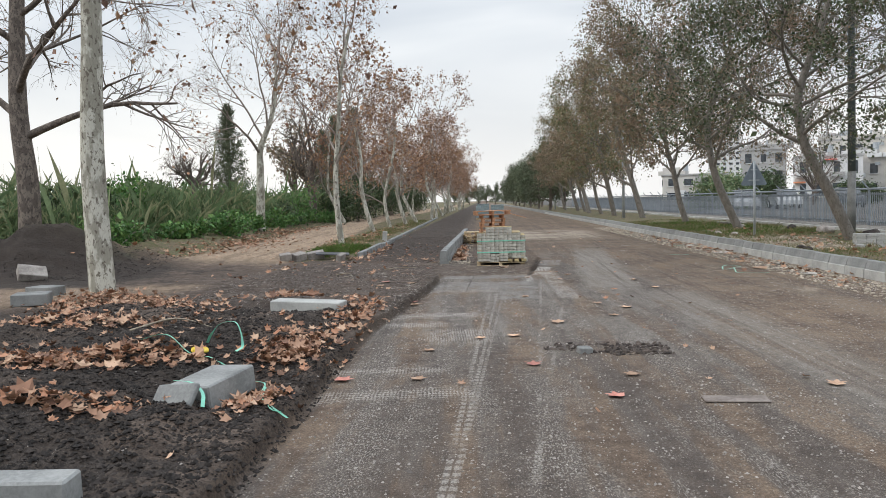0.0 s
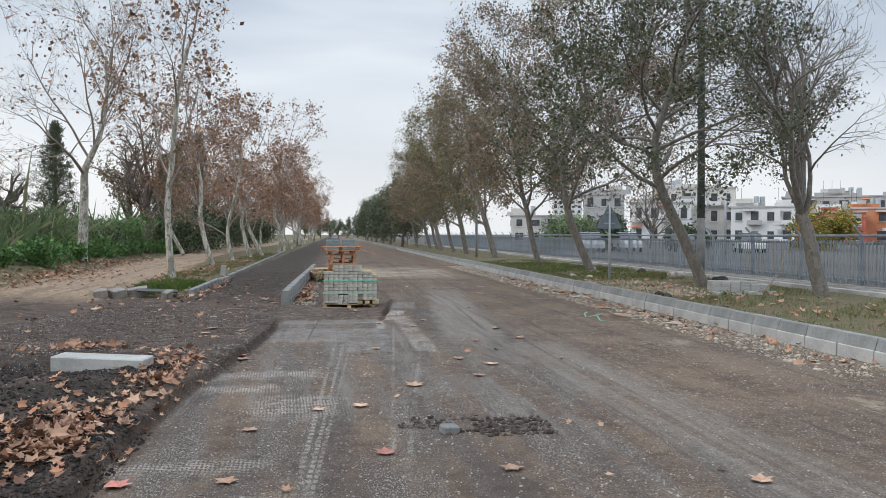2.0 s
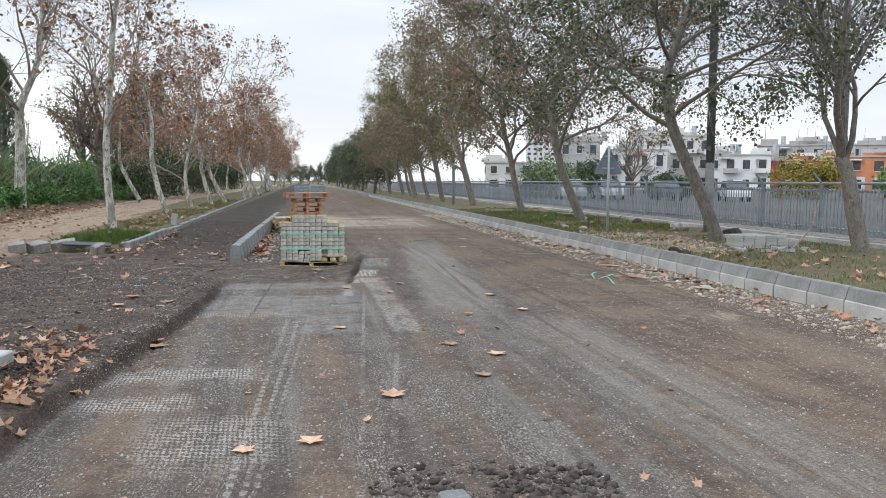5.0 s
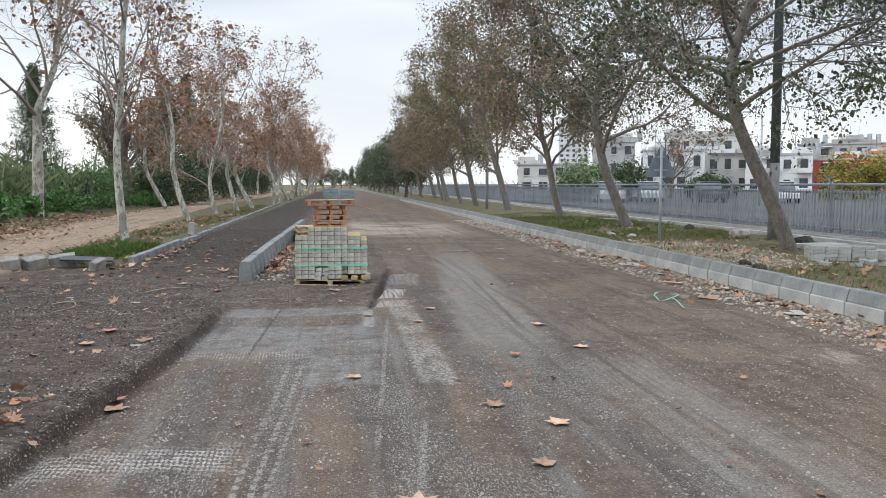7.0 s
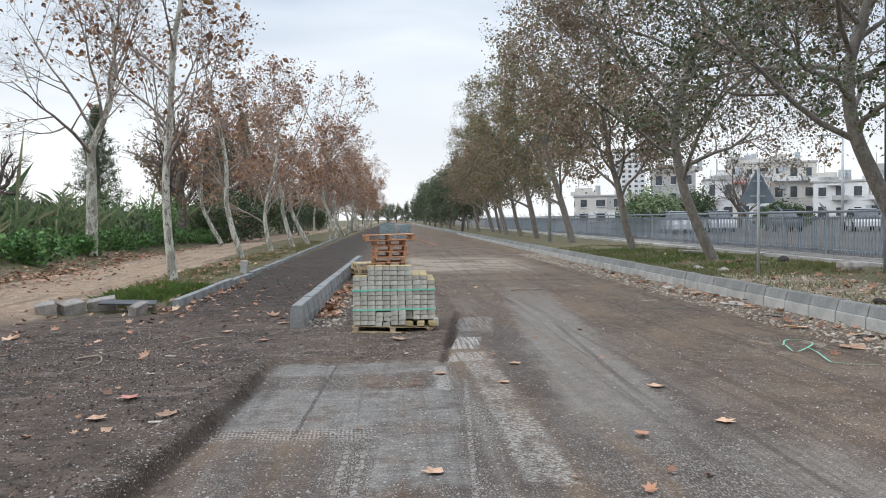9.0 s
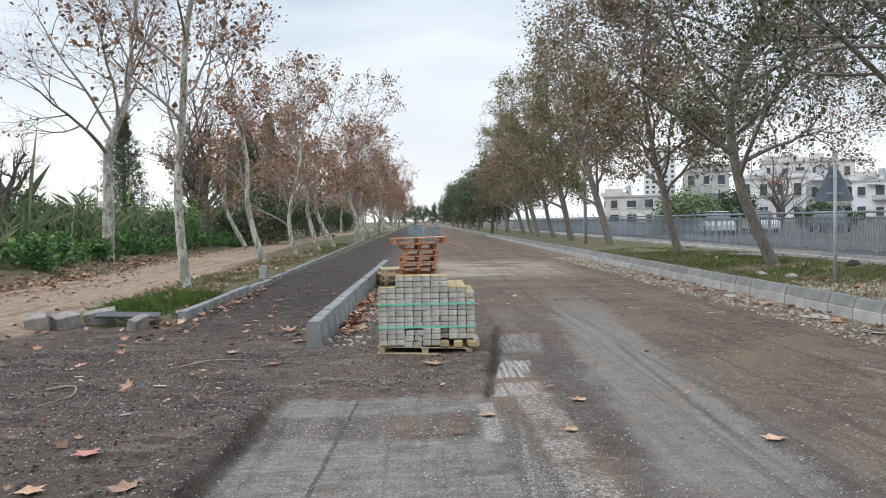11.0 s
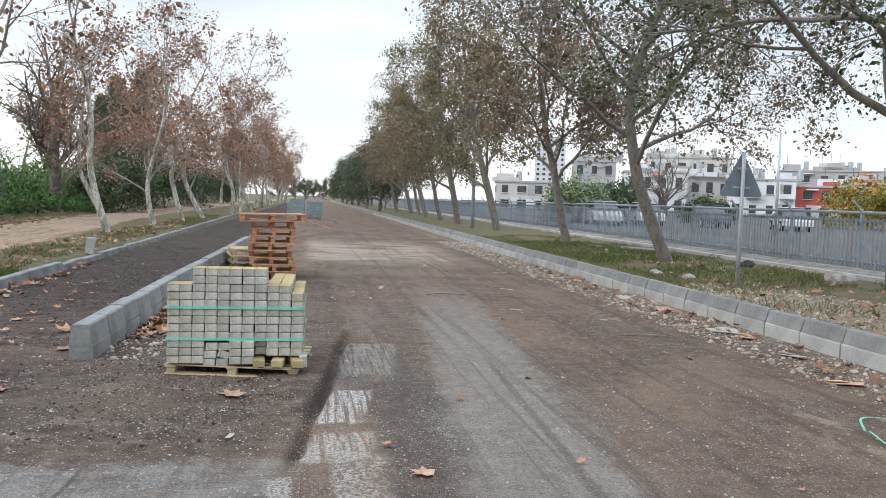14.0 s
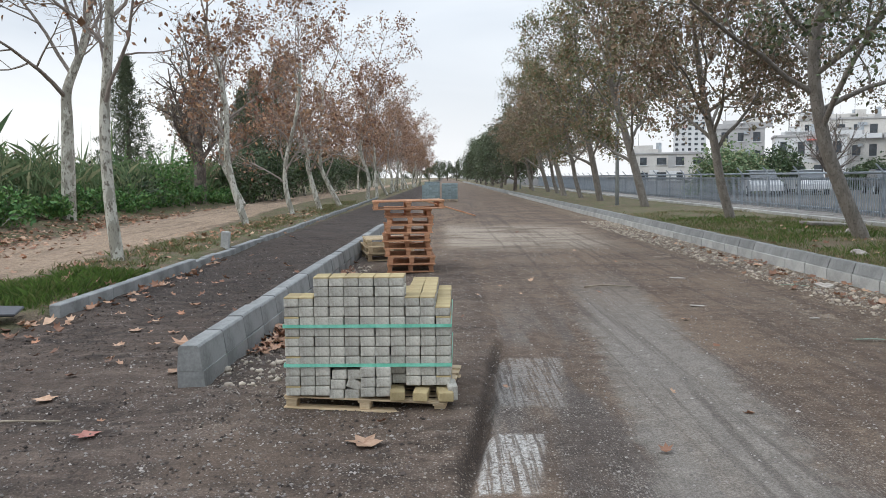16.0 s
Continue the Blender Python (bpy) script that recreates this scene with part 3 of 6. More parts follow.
LEAF_BUSH = leaf_mat("fresh_green_leaves", [(0.078, 0.182, 0.048), (0.121, 0.250, 0.069), (0.055, 0.135, 0.041), (0.164, 0.267, 0.078)])
LEAF_REED = leaf_mat("reed_leaves", [(0.145, 0.210, 0.095), (0.205, 0.260, 0.125), (0.105, 0.165, 0.075), (0.310, 0.310, 0.175), (0.165, 0.230, 0.115)])
LEAF_GRASS = leaf_mat("grass_blades", [(0.090, 0.155, 0.030), (0.125, 0.205, 0.042), (0.065, 0.110, 0.025), (0.17, 0.19, 0.065)])
LEAF_VERGE = leaf_mat("dry_grass_blades", [(0.150, 0.175, 0.065), (0.22, 0.19, 0.10), (0.125, 0.155, 0.055), (0.29, 0.24, 0.14)])
LEAF_YELLOW = leaf_mat("yellow_green_leaves", [(0.22, 0.20, 0.04), (0.32, 0.27, 0.05), (0.13, 0.14, 0.035), (0.42, 0.30, 0.05)])
LEAF_LITTER = leaf_mat("fallen_leaves", [(0.33, 0.185, 0.115), (0.45, 0.275, 0.18), (0.24, 0.125, 0.080), (0.54, 0.36, 0.245), (0.39, 0.235, 0.155), (0.17, 0.095, 0.065), (0.44, 0.22, 0.13)], 0.7)
LEAF_TAN = plain("single_fallen_leaf", (0.36, 0.215, 0.135), (0.52, 0.345, 0.235), 14, 60, 0.7, 0.3, 0.003, rnd="object", spread=0.35)
LEAF_RED = plain("red_fallen_leaf", (0.36, 0.135, 0.105), (0.47, 0.22, 0.17), 14, 60, 0.7, 0.3, 0.003, rnd="object", spread=0.2)
WALL_CREAM = plain("cream_render", (0.52, 0.495, 0.455), (0.64, 0.615, 0.57), 0.35, 5, 0.9, 0.2, 0.01)
WALL_WHITE = plain("white_render", (0.60, 0.605, 0.60), (0.72, 0.72, 0.715), 0.35, 5, 0.9, 0.2, 0.01)
WALL_GREY = plain("grey_render", (0.36, 0.355, 0.345), (0.47, 0.46, 0.45), 0.35, 5, 0.9, 0.2, 0.01)
WALL_RED = plain("red_sheeting", (0.42, 0.085, 0.075), (0.52, 0.14, 0.11), 0.4, 5, 0.7, 0.3, 0.02)
WALL_ORANGE = plain("orange_render", (0.52, 0.20, 0.10), (0.62, 0.29, 0.16), 0.4, 5, 0.8, 0.3, 0.02)
DARK_OPEN = plain("window_dark_glass", (0.035, 0.04, 0.045), (0.075, 0.085, 0.095), 0.8, 6, 0.2, 0.05, 0.005, spec=0.5)
CAR_WHITE = plain("white_car_paint", (0.52, 0.53, 0.54), (0.60, 0.61, 0.62), 1, 10, 0.25, 0.02, 0.002, spec=0.5)
CAR_DARK = plain("dark_car_paint", (0.06, 0.07, 0.08), (0.09, 0.10, 0.115), 1, 10, 0.25, 0.02, 0.002, spec=0.5)
RUBBER = plain("tyre_rubber", (0.02, 0.02, 0.02), (0.035, 0.035, 0.035), 5, 40, 0.85, 0.3, 0.003)


# ---- mesh helpers ----
class MB:
    """Collects vertices and faces for one mesh."""

    def __init__(self):
        self.v, self.f = [], []

    def box(self, c, s, m=None, ch=0.0):
        """A box about c, of full sizes s, turned by m (about c), with chamfered edges."""
        o = len(self.v)
        hx, hy, hz = s[0] / 2, s[1] / 2, s[2] / 2
        c = Vector(c)
        if ch <= 0:
            pts = [Vector((a * hx, b * hy, d * hz)) for d in (-1, 1) for b in (-1, 1) for a in (-1, 1)]
            fs = [(0, 2, 3, 1), (4, 5, 7, 6), (0, 1, 5, 4), (2, 6, 7, 3), (0, 4, 6, 2), (1, 3, 7, 5)]
        else:
            ch = min(ch, hx * 0.9, hy * 0.9, hz * 0.9)
            pts, ids = [], {}
            for a in (-1, 1):
                for b in (-1, 1):
                    for d in (-1, 1):
                        for k, q in enumerate(((a * hx, b * (hy - ch), d * (hz - ch)), (a * (hx - ch), b * hy, d * (hz - ch)), (a * (hx - ch), b * (hy - ch), d * hz))):
                            ids[a, b, d, k] = len(pts)
                            pts.append(Vector(q))
            fs = []
            for a in (-1, 1):
                r = [ids[a, b, d, 0] for b, d in ((-1, -1), (1, -1), (1, 1), (-1, 1))]
                fs.append(tuple(r if a > 0 else r[::-1]))
                r = [ids[b, a, d, 1] for b, d in ((-1, -1), (-1, 1), (1, 1), (1, -1))]
                fs.append(tuple(r if a > 0 else r[::-1]))
                r = [ids[b, d, a, 2] for b, d in ((-1, -1), (1, -1), (1, 1), (-1, 1))]
                fs.append(tuple(r if a > 0 else r[::-1]))
            for a in (-1, 1):
                for b in (-1, 1):
                    e = (ids[a, b, -1, 0], ids[a, b, 1, 0], ids[a, b, 1, 1], ids[a, b, -1, 1])
                    fs.append(e[::-1] if a * b > 0 else e)
                    e = (ids[a, -1, b, 0], ids[a, 1, b, 0], ids[a, 1, b, 2], ids[a, -1, b, 2])
                    fs.append(e if a * b > 0 else e[::-1])
                    e = (ids[-1, a, b, 1], ids[1, a, b, 1], ids[1, a, b, 2], ids[-1, a, b, 2])
                    fs.append(e[::-1] if a * b > 0 else e)
            for a in (-1, 1):
                for b in (-1, 1):
                    for d in (-1, 1):
                        t = (ids[a, b, d, 0], ids[a, b, d, 1], ids[a, b, d, 2])
                        fs.append(t if a * b * d > 0 else t[::-1])
        for q in pts:
            self.v.append(tuple(c + (m @ q if m else q)))
        self.f += [tuple(i + o for i in t) for t in fs]
        return self

    def prism(self, outline, a, b, axis="y"):
        """An outline of (u, w) pairs drawn out from a to b along x or y."""
        o, n = len(self.v), len(outline)
        for t in (a, b):
            for u, w in outline:
                self.v.append((u, t, w) if axis == "y" else (t, u, w) if axis == "x" else (u, w, t))
        self.f.append(tuple(o + i for i in range(n)))
        self.f.append(tuple(o + n + n - 1 - i for i in range(n)))
        for i in range(n):
            j = (i + 1) % n
            self.f.append((o + j, o + i, o + n + i, o + n + j))
        return self

    def tube(self, pts, radii, sides=6, cap=True):
        o = len(self.v)
        n = len(pts)
        pts = [Vector(p) for p in pts]
        ref = Vector((0.31, 0.95, 0.07))
        for i, p in enumerate(pts):
            d = (pts[min(i + 1, n - 1)] - pts[max(i - 1, 0)]).normalized()
            u = d.cross(ref)
            if u.length < 0.05:
                u = d.cross(Vector((1, 0, 0)))
            u.normalize()
            w = d.cross(u)
            for s in range(sides):
                a = 2 * math.pi * s / sides
                self.v.append(tuple(p + radii[i] * (math.cos(a) * u + math.sin(a) * w)))
        for i in range(n - 1):
            for s in range(sides):
                t = (s + 1) % sides
                self.f.append((o + i * sides + s, o + i * sides + t, o + (i + 1) * sides + t, o + (i + 1) * sides + s))
        if cap:
            self.f.append(tuple(o + s for s in range(sides))[::-1])
            self.f.append(tuple(o + (n - 1) * sides + s for s in range(sides)))
        return self

    def mesh(self, name, smooth=False):
        me = bpy.data.meshes.new(name)
        me.from_pydata(self.v, [], self.f)
        if smooth:
            me.polygons.foreach_set("use_smooth", [True] * len(me.polygons))
        me.update()
        return me


def fast_mesh(name, verts, faces, smooth=False):
    """A mesh from arrays: verts n x 3, faces m x k."""
    me = bpy.data.meshes.new(name)
    verts, faces = np.asarray(verts, dtype=np.float32), np.asarray(faces, dtype=np.int32)
    me.vertices.add(len(verts))
    me.vertices.foreach_set("co", verts.ravel())
    k = faces.shape[1]
    me.loops.add(faces.size)
    me.loops.foreach_set("vertex_index", faces.ravel())
    me.polygons.add(len(faces))
    me.polygons.foreach_set("loop_start", np.arange(0, faces.size, k, dtype=np.int32))
    me.polygons.foreach_set("use_smooth", np.full(len(faces), smooth))
    me.update(calc_edges=True)
    me.validate()
    return me


def put(name, me, material, parent=None, label="", m=None):
    """Links a mesh as one object, as a thing or as a part of one."""
    if material is not None and not me.materials:
        me.materials.append(material)
    ob = new(name, me)
    if parent is not None:
        ob.parent = parent
    if m is not None:
        ob.matrix_basis = m
    if label:
        ob["label"] = label
    return ob


def part(name, mb, material, parent=None, label="", smooth=False, m=None):
    return put(name, mb.mesh(name, smooth), material, parent, label, m)


def thing(name, m, label, category, group="", kind=""):
    ob = new(name)
    ob.matrix_basis = m
    ob.empty_display_size = 0.1
    return tagged(ob, label, category, group, kind)


# ---- ground ----
def smooth(a, lo, hi):
    t = np.clip((a - lo) / (hi - lo), 0, 1)
    return t * t * (3 - 2 * t)


def bumps(x, y, seed, size, octaves=3):
    """Smooth value noise on arrays."""
    out, amp = np.zeros_like(x), 1.0
    for o in range(octaves):
        g = np.random.RandomState(seed + o).rand(64, 64)
        u, v = x / size + 100.37, y / size + 100.71
        i, j = np.floor(u).astype(int), np.floor(v).astype(int)
        fu, fv = u - i, v - j
        fu, fv = fu * fu * (3 - 2 * fu), fv * fv * (3 - 2 * fv)
        a = g[i % 64, j % 64] * (1 - fu) + g[(i + 1) % 64, j % 64] * fu
        b = g[i % 64, (j + 1) % 64] * (1 - fu) + g[(i + 1) % 64, (j + 1) % 64] * fu
        out += amp * (a * (1 - fv) + b * fv - 0.5)
        amp *= 0.5
        size *= 0.47
    return out


def height(x, y):
    x, y = np.asarray(x, float), np.asarray(y, float)
    n1, n2, n3 = bumps(x, y, 3, 1.6), bumps(x, y, 9, 0.45), bumps(x, y, 17, 0.16, 2)
    edge = -1.18 + 0.52 * smooth(y, 8.0, 15.0) + 0.05 * n2
    lane = np.minimum(0.115 * y - 0.713, 1.66) + 0.02 * n2
    h = 0.010 * n1 + 0.006 * n3
    # loose earth left of the trench edge, and behind the slab
    left = smooth(edge - x, -0.01, 0.05)
    back = smooth(y + 0.25 * n2, 16.3, 16.6) * smooth(lane - x, -0.02, 0.07)
    up = np.maximum(left, back)
    h = h + np.maximum(left * (0.075 - 0.055 * smooth(y, 15.4, 17.2)), back * 0.02) + up * (0.030 * n1 + 0.028 * n2 + 0.022 * n3)
    ridge = np.exp(-((x - edge + 0.18) / 0.16) ** 2) * smooth(y, 17.0, 14.5)
    h = h + ridge * (0.05 + 0.03 * n2)
    groove = np.exp(-((x - edge - 0.04) / 0.05) ** 2) * smooth(y, 16.5, 16.0) * 0.02
    groove2 = np.exp(-((x - lane + 0.02) / 0.05) ** 2) * smooth(y, 16.1, 16.5) * smooth(y, 20.6, 20.2) * np.clip(0.075 + 0.09 * n2 + 0.05 * n3, 0.02, 0.12)
    h = h - groove - groove2
    # heaps of black soil near the start
    rough = smooth(-1.3 - x, 0.0, 0.5) * smooth(y, 13.5, 9.5)
    h = h + rough * np.maximum(0, 0.10 + 0.17 * n1 + 0.09 * n2 + 0.045 * n3)
    for cx, cy, r, a in ((-2.3, 4.1, 0.6, -0.14), (-1.9, 6.3, 0.6, -0.13), (-3.4, 7.6, 1.2, 0.16), (-2.4, 9.6, 0.8, 0.10), (-5.9, 12.9, 0.9, 0.14), (-4.6, 10.2, 1.2, 0.12)):
        h = h + a * np.exp(-(((x - cx) ** 2 + (y - cy) ** 2) / r ** 2))
    # the big heap beside the track
    mound = np.zeros_like(h)
    for cx, cy, rx, ry, a in ((-10.2, 19.0, 1.5, 1.5, 1.15), (-11.9, 18.2, 1.6, 1.7, 1.0), (-8.7, 19.8, 1.1, 1.0, 0.42), (-13.6, 18.8, 1.6, 1.6, 0.7), (-9.2, 18.0, 0.9, 0.8, 0.25)):
        mound = np.maximum(mound, a * np.exp(-(((x - cx) / rx) ** 2 + ((y - cy) / ry) ** 2) * 0.9))
    h = h + mound * (1 + 0.25 * n1 + 0.12 * n2) + smooth(mound, 0.05, 0.4) * 0.07 * n3
    # left verge and track, then the bank and the field
    bend = np.clip(y - 27, 0, 40)
    verge = smooth(-3.18 - 0.014 * (y - 22) - x, 0.0, 0.20) * smooth(y, 21.4, 22.6)
    h = h + verge * (0.13 + 0.02 * n2)
    h = h + smooth(-4.6 - x, 0, 1.2) * smooth(y, 17.0, 21.0) * (1 - verge) * 0.14
    h = h + smooth(-8.4 - 0.06 * bend - x, 0.0, 2.0) * smooth(y, 19.0, 24.0) * (0.28 + 0.12 * n1 + 0.05 * n2)
    # right verge behind the kerb
    h = h + smooth(x - 6.80, 0.0, 0.06) * (0.255 + 0.022 * n1 + 0.022 * n2) + smooth(x, 7.2, 9.0) * 0.04
    # low spoil heaps on the far part of the road
    h = h + 0.14 * np.exp(-(((x - 2.2) / 1.6) ** 2 + ((y - 43.0) / 3.5) ** 2)) * (1 + n2)
    return h


def axis(stops):
    out = []
    for a, b, n in stops:
        out += list(np.linspace(a, b, n, endpoint=False))
    return np.array(out + [stops[-1][1]])


gx = axis(((-2500, -300, 8), (-300, -60, 14), (-60, -16, 34), (-16, -7, 70), (-7, -1.4, 110), (-1.4, -0.4, 60), (-0.4, 0.9, 30), (0.9, 1.7, 44), (1.7, 2.2, 12), (2.2, 6.6, 50), (6.6, 6.95, 14), (6.95, 14, 70), (14, 60, 24), (60, 300, 14), (300, 2500, 8)))
gy = axis(((-600, -40, 8), (-40, 2, 24), (2, 24, 300), (24, 40, 110), (40, 90, 70), (90, 300, 36), (300, 3500, 14)))
GX, GY = np.meshgrid(gx, gy)
GZ = height(GX, GY)
far = (np.abs(GX) > 70) | (GY > 160) | (GY < -30)
GZ[far & (GX < 6)] = 0.0
nx, ny = len(gx), len(gy)
ii, jj = np.meshgrid(np.arange(nx - 1), np.arange(ny - 1))
a0 = (jj * nx + ii).ravel()
ground = put("ground", fast_mesh("ground", np.stack([GX.ravel(), GY.ravel(), GZ.ravel()], 1), np.stack([a0, a0 + 1, a0 + nx + 1, a0 + nx], 1), True), GROUND)
ground.data.materials.append(LAND)
face_x = (GX[:-1, :-1] + GX[1:, 1:]).ravel() / 2
ground.data.polygons.foreach_set("material_index", ((face_x < -2.95) | (face_x > 6.74)).astype(np.int32))
tagged(ground, "dug-up road with planed grey asphalt, brown dirt and dark earth", "ground", kind="structure")


def hz(x, y):
    return float(height(np.array([x]), np.array([y]))[0])


# ---- trees ----
def curve_points(pts, n):
    """Smooth points through the given ones."""
    pts = [Vector(p) for p in pts]
    ext = [2 * pts[0] - pts[1]] + pts + [2 * pts[-1] - pts[-2]]
    out = []
    for s in range(len(pts) - 1):
        p0, p1, p2, p3 = ext[s:s + 4]
        for i in range(n):
            t = i / n
            out.append(0.5 * ((2 * p1) + (p2 - p0) * t + (2 * p0 - 5 * p1 + 4 * p2 - p3) * t * t + (3 * p1 - p0 - 3 * p2 + p3) * t ** 3))
    out.append(pts[-1])
    return out


def sprout(rng, wood, tips, p, d, length, r, level, depth, lift, wild, sides):
    """One branch and, by turns, its own branches."""
    n = (7, 6, 4, 3)[min(level, 3)]
    pts, radii = [p.copy()], [r]
    d = d.normalized()
    for i in range(n):
        jit = Vector((rng.gauss(0, 1), rng.gauss(0, 1), rng.gauss(0, 0.8))) * wild
        d = (d + jit + Vector((0, 0, lift))).normalized()
        p = p + d * (length / n)
        pts.append(p.copy())
        radii.append(max(0.003, r * (1 - 0.78 * (i + 1) / n)))
    wood.tube(pts, radii, sides, False)
    if level >= depth:
        tips.extend(pts[1:])
        return
    if level == depth - 1:
        tips.extend(pts[2:])
    kids = (7, 6, 5, 4)[min(level, 3)]
    for c in range(kids):
        f = 0.28 + 0.72 * (c + rng.random() * 0.8) / kids
        f = min(f, 0.98)
        s = f * n
        i = min(int(s), n - 1)
        q = pts[i].lerp(pts[i + 1], s - i)
        along = (pts[i + 1] - pts[i]).normalized()
        side = along.cross(Vector((rng.gauss(0, 1), rng.gauss(0, 1), rng.gauss(0, 1)))).normalized()
        ang = radians(rng.uniform(28, 58))
        sprout(rng, wood, tips, q, along * math.cos(ang) + side * math.sin(ang), length * rng.uniform(0.42, 0.66) * (1.15 - 0.5 * f), radii[i] * 0.58, level + 1, depth, lift, wild, max(3, sides - 1))


LEAF_FLAT = np.array([(0, 0, 0), (0.34, 0.42, 0.10), (0, 1, 0), (-0.34, 0.42, 0.10)], float)
LEAF_LOBE = np.array([(0, 0, 0), (0.42, 0.10, 0.06), (0.30, 0.42, 0.10), (0.52, 0.72, 0.04), (0.16, 0.70, 0.08), (0, 1.05, 0.0), (-0.16, 0.70, 0.08), (-0.52, 0.72, 0.04), (-0.30, 0.42, 0.10), (-0.42, 0.10, 0.06)], float)


def random_turns(rs, n, droop=0.0):
    """n random turns; droop > 0 hangs the leaves' tips down."""
    y = rs.normal(size=(n, 3))
    y[:, 2] -= droop
    y /= np.linalg.norm(y, axis=1)[:, None]
    a = rs.normal(size=(n, 3))
    x = np.cross(y, a)
    x /= np.linalg.norm(x, axis=1)[:, None] + 1e-9
    return np.stack([x, y, np.cross(x, y)], 2)


def leaves_mesh(name, rs, places, count, size, jitter, droop=0.3, template=LEAF_FLAT, spread=0.35):
    places = np.array([tuple(p) for p in places])
    at = places[rs.randint(0, len(places), count)] + rs.normal(size=(count, 3)) * jitter
    s = size * np.exp(rs.normal(size=count) * spread)
    t = random_turns(rs, count, droop)
    v = np.einsum("nij,kj->nki", t, template) * s[:, None, None] + at[:, None, :]
    k = len(template)
    return fast_mesh(name, v.reshape(-1, 3), np.arange(count * k).reshape(count, k))


def tree_thing(name, base, trunk, r0, r1, limbs, seed, height_, spread, leaves, leaf_size, bark_m, leaf_m, label, category="tree", depth=3, limb_from=0.5, lift=0.05, wild=0.14, rise=0.9, droop=0.4, jitter=0.10, group="", sides=10, up_lean=(0, 0)):
    """A tree: a bent trunk through points over its base, limbs that divide, and a crown of single leaves."""
    rng, rs = random.Random(seed), np.random.RandomState(seed)
    x, y = base
    t = thing(name, pose(x, y, hz(x, y) - 0.03), label, category, group)
    pts = curve_points([(0, 0, -0.12)] + trunk, 5)
    n = len(pts)
    radii = [r0 + (r1 - r0) * (i / (n - 1)) + r0 * 0.35 * math.exp(-i * 1.1) for i in range(n)]
    mb = MB()
    mb.tube(pts, radii, sides)
    part("trunk", mb, bark_m, t, smooth=True)
    tips = []
    top = Vector(trunk[-1])
    for i in range(limbs):
        f = limb_from + (1 - limb_from) * (i + 0.6) / limbs
        s = min(f * (n - 1), n - 1.001)
        k = int(s)
        q = pts[k].lerp(pts[k + 1], s - k)
        az = i * 2.4 + rng.uniform(-0.5, 0.5) + seed
        out = rng.uniform(0.55, 1.0)
        d = Vector((math.cos(az) * out + up_lean[0], math.sin(az) * out + up_lean[1], rise * rng.uniform(0.6, 1.3)))
        ln = rng.uniform(0.8, 1.15) * (spread if i < limbs - 2 else max(spread, height_ - top.z))
        if i >= limbs - 2:
            d = Vector((math.cos(az) * 0.35, math.sin(az) * 0.35, 1.0))
        wood = MB()
        sprout(rng, wood, tips, q, d, ln, radii[k] * (0.48 if f < 0.9 else 0.66), 0, depth - 1, lift, wild, 6)
        put("limb", wood.mesh("limb", True), TWIG if bark_m is BARK_PLANE else bark_m, t)
    if leaves:
        put("crown", leaves_mesh("crown", rs, tips, leaves, leaf_size, jitter, droop), leaf_m, t)
    return t


def clump(name, base, size, seed, count, leaf, leaf_m, label, category, group="", stems=7, kind=""):
    """A bush: stems that fan out and many small leaves round them."""
    rng, rs = random.Random(seed), np.random.RandomState(seed)
    t = thing(name, pose(base[0], base[1], hz(*base) - 0.04), label, category, group, kind)
    tips = []
    for i in range(stems):
        wood = MB()
        az = rng.uniform(0, 6.28)
        p, d = Vector((rng.gauss(0, size[0] * 0.2), rng.gauss(0, size[1] * 0.2), 0)), Vector((math.cos(az) * size[0] / size[2], math.sin(az) * size[1] / size[2], 1.1))
        sprout(rng, wood, tips, p, d, size[2] * rng.uniform(0.7, 1.15), 0.02 * size[2], 0, 2, 0.03, 0.2, 4)
        put("stem", wood.mesh("stem"), TWIG, t)
    put("foliage", leaves_mesh("foliage", rs, tips, count, leaf, 0.12 * size[2], 0.0), leaf_m, t)
    return t


def conifer(base, high, wide, seed, label):
    rng, rs = random.Random(seed), np.random.RandomState(seed)
    t = thing("conifer", pose(base[0], base[1], hz(*base) - 0.05), label, "conifer tree")
    part("trunk", MB().tube([(0, 0, 0), (0.05, 0, high * 0.5), (0, 0.05, high)], [0.04 * high * 0.6, 0.02 * high * 0.6, 0.01], 7), BARK_DARK, t, smooth=True)
    wood, tips = MB(), []
    n = int(high * 9)
    for i in range(n):
        f = 0.06 + 0.92 * i / n
        az = i * 2.4 + rng.uniform(-0.4, 0.4)
        ln = wide * (1 - f) ** 0.9 * rng.uniform(0.45, 1.2) + 0.12
        p = Vector((0, 0, f * high))
        d = Vector((math.cos(az), math.sin(az), 0.45))
        pts = [p + d * ln * s + Vector((0, 0, 0.15 * ln * s * s)) for s in (0, 0.35, 0.7, 1.0)]
        wood.tube(pts, [0.02, 0.014, 0.009, 0.004], 3, False)
        tips += [p + d * ln * s + Vector((rng.gauss(0, 0.12), rng.gauss(0, 0.12), 0.1 * s)) * ln ** 0.5 for s in (0.25, 0.4, 0.55, 0.7, 0.85, 0.95, 1.05)]
    put("limb", wood.mesh("limb"), BARK_DARK, t)
    put("foliage", leaves_mesh("foliage", rs, tips, int(high * wide * 560), 0.20, 0.13, -0.2, LEAF_FLAT * np.array([0.36, 1, 1])), LEAF_EVER, t)
    return t


PLANE_LABEL = "young plane tree with pale mottled bark and sparse rust-brown leaves"
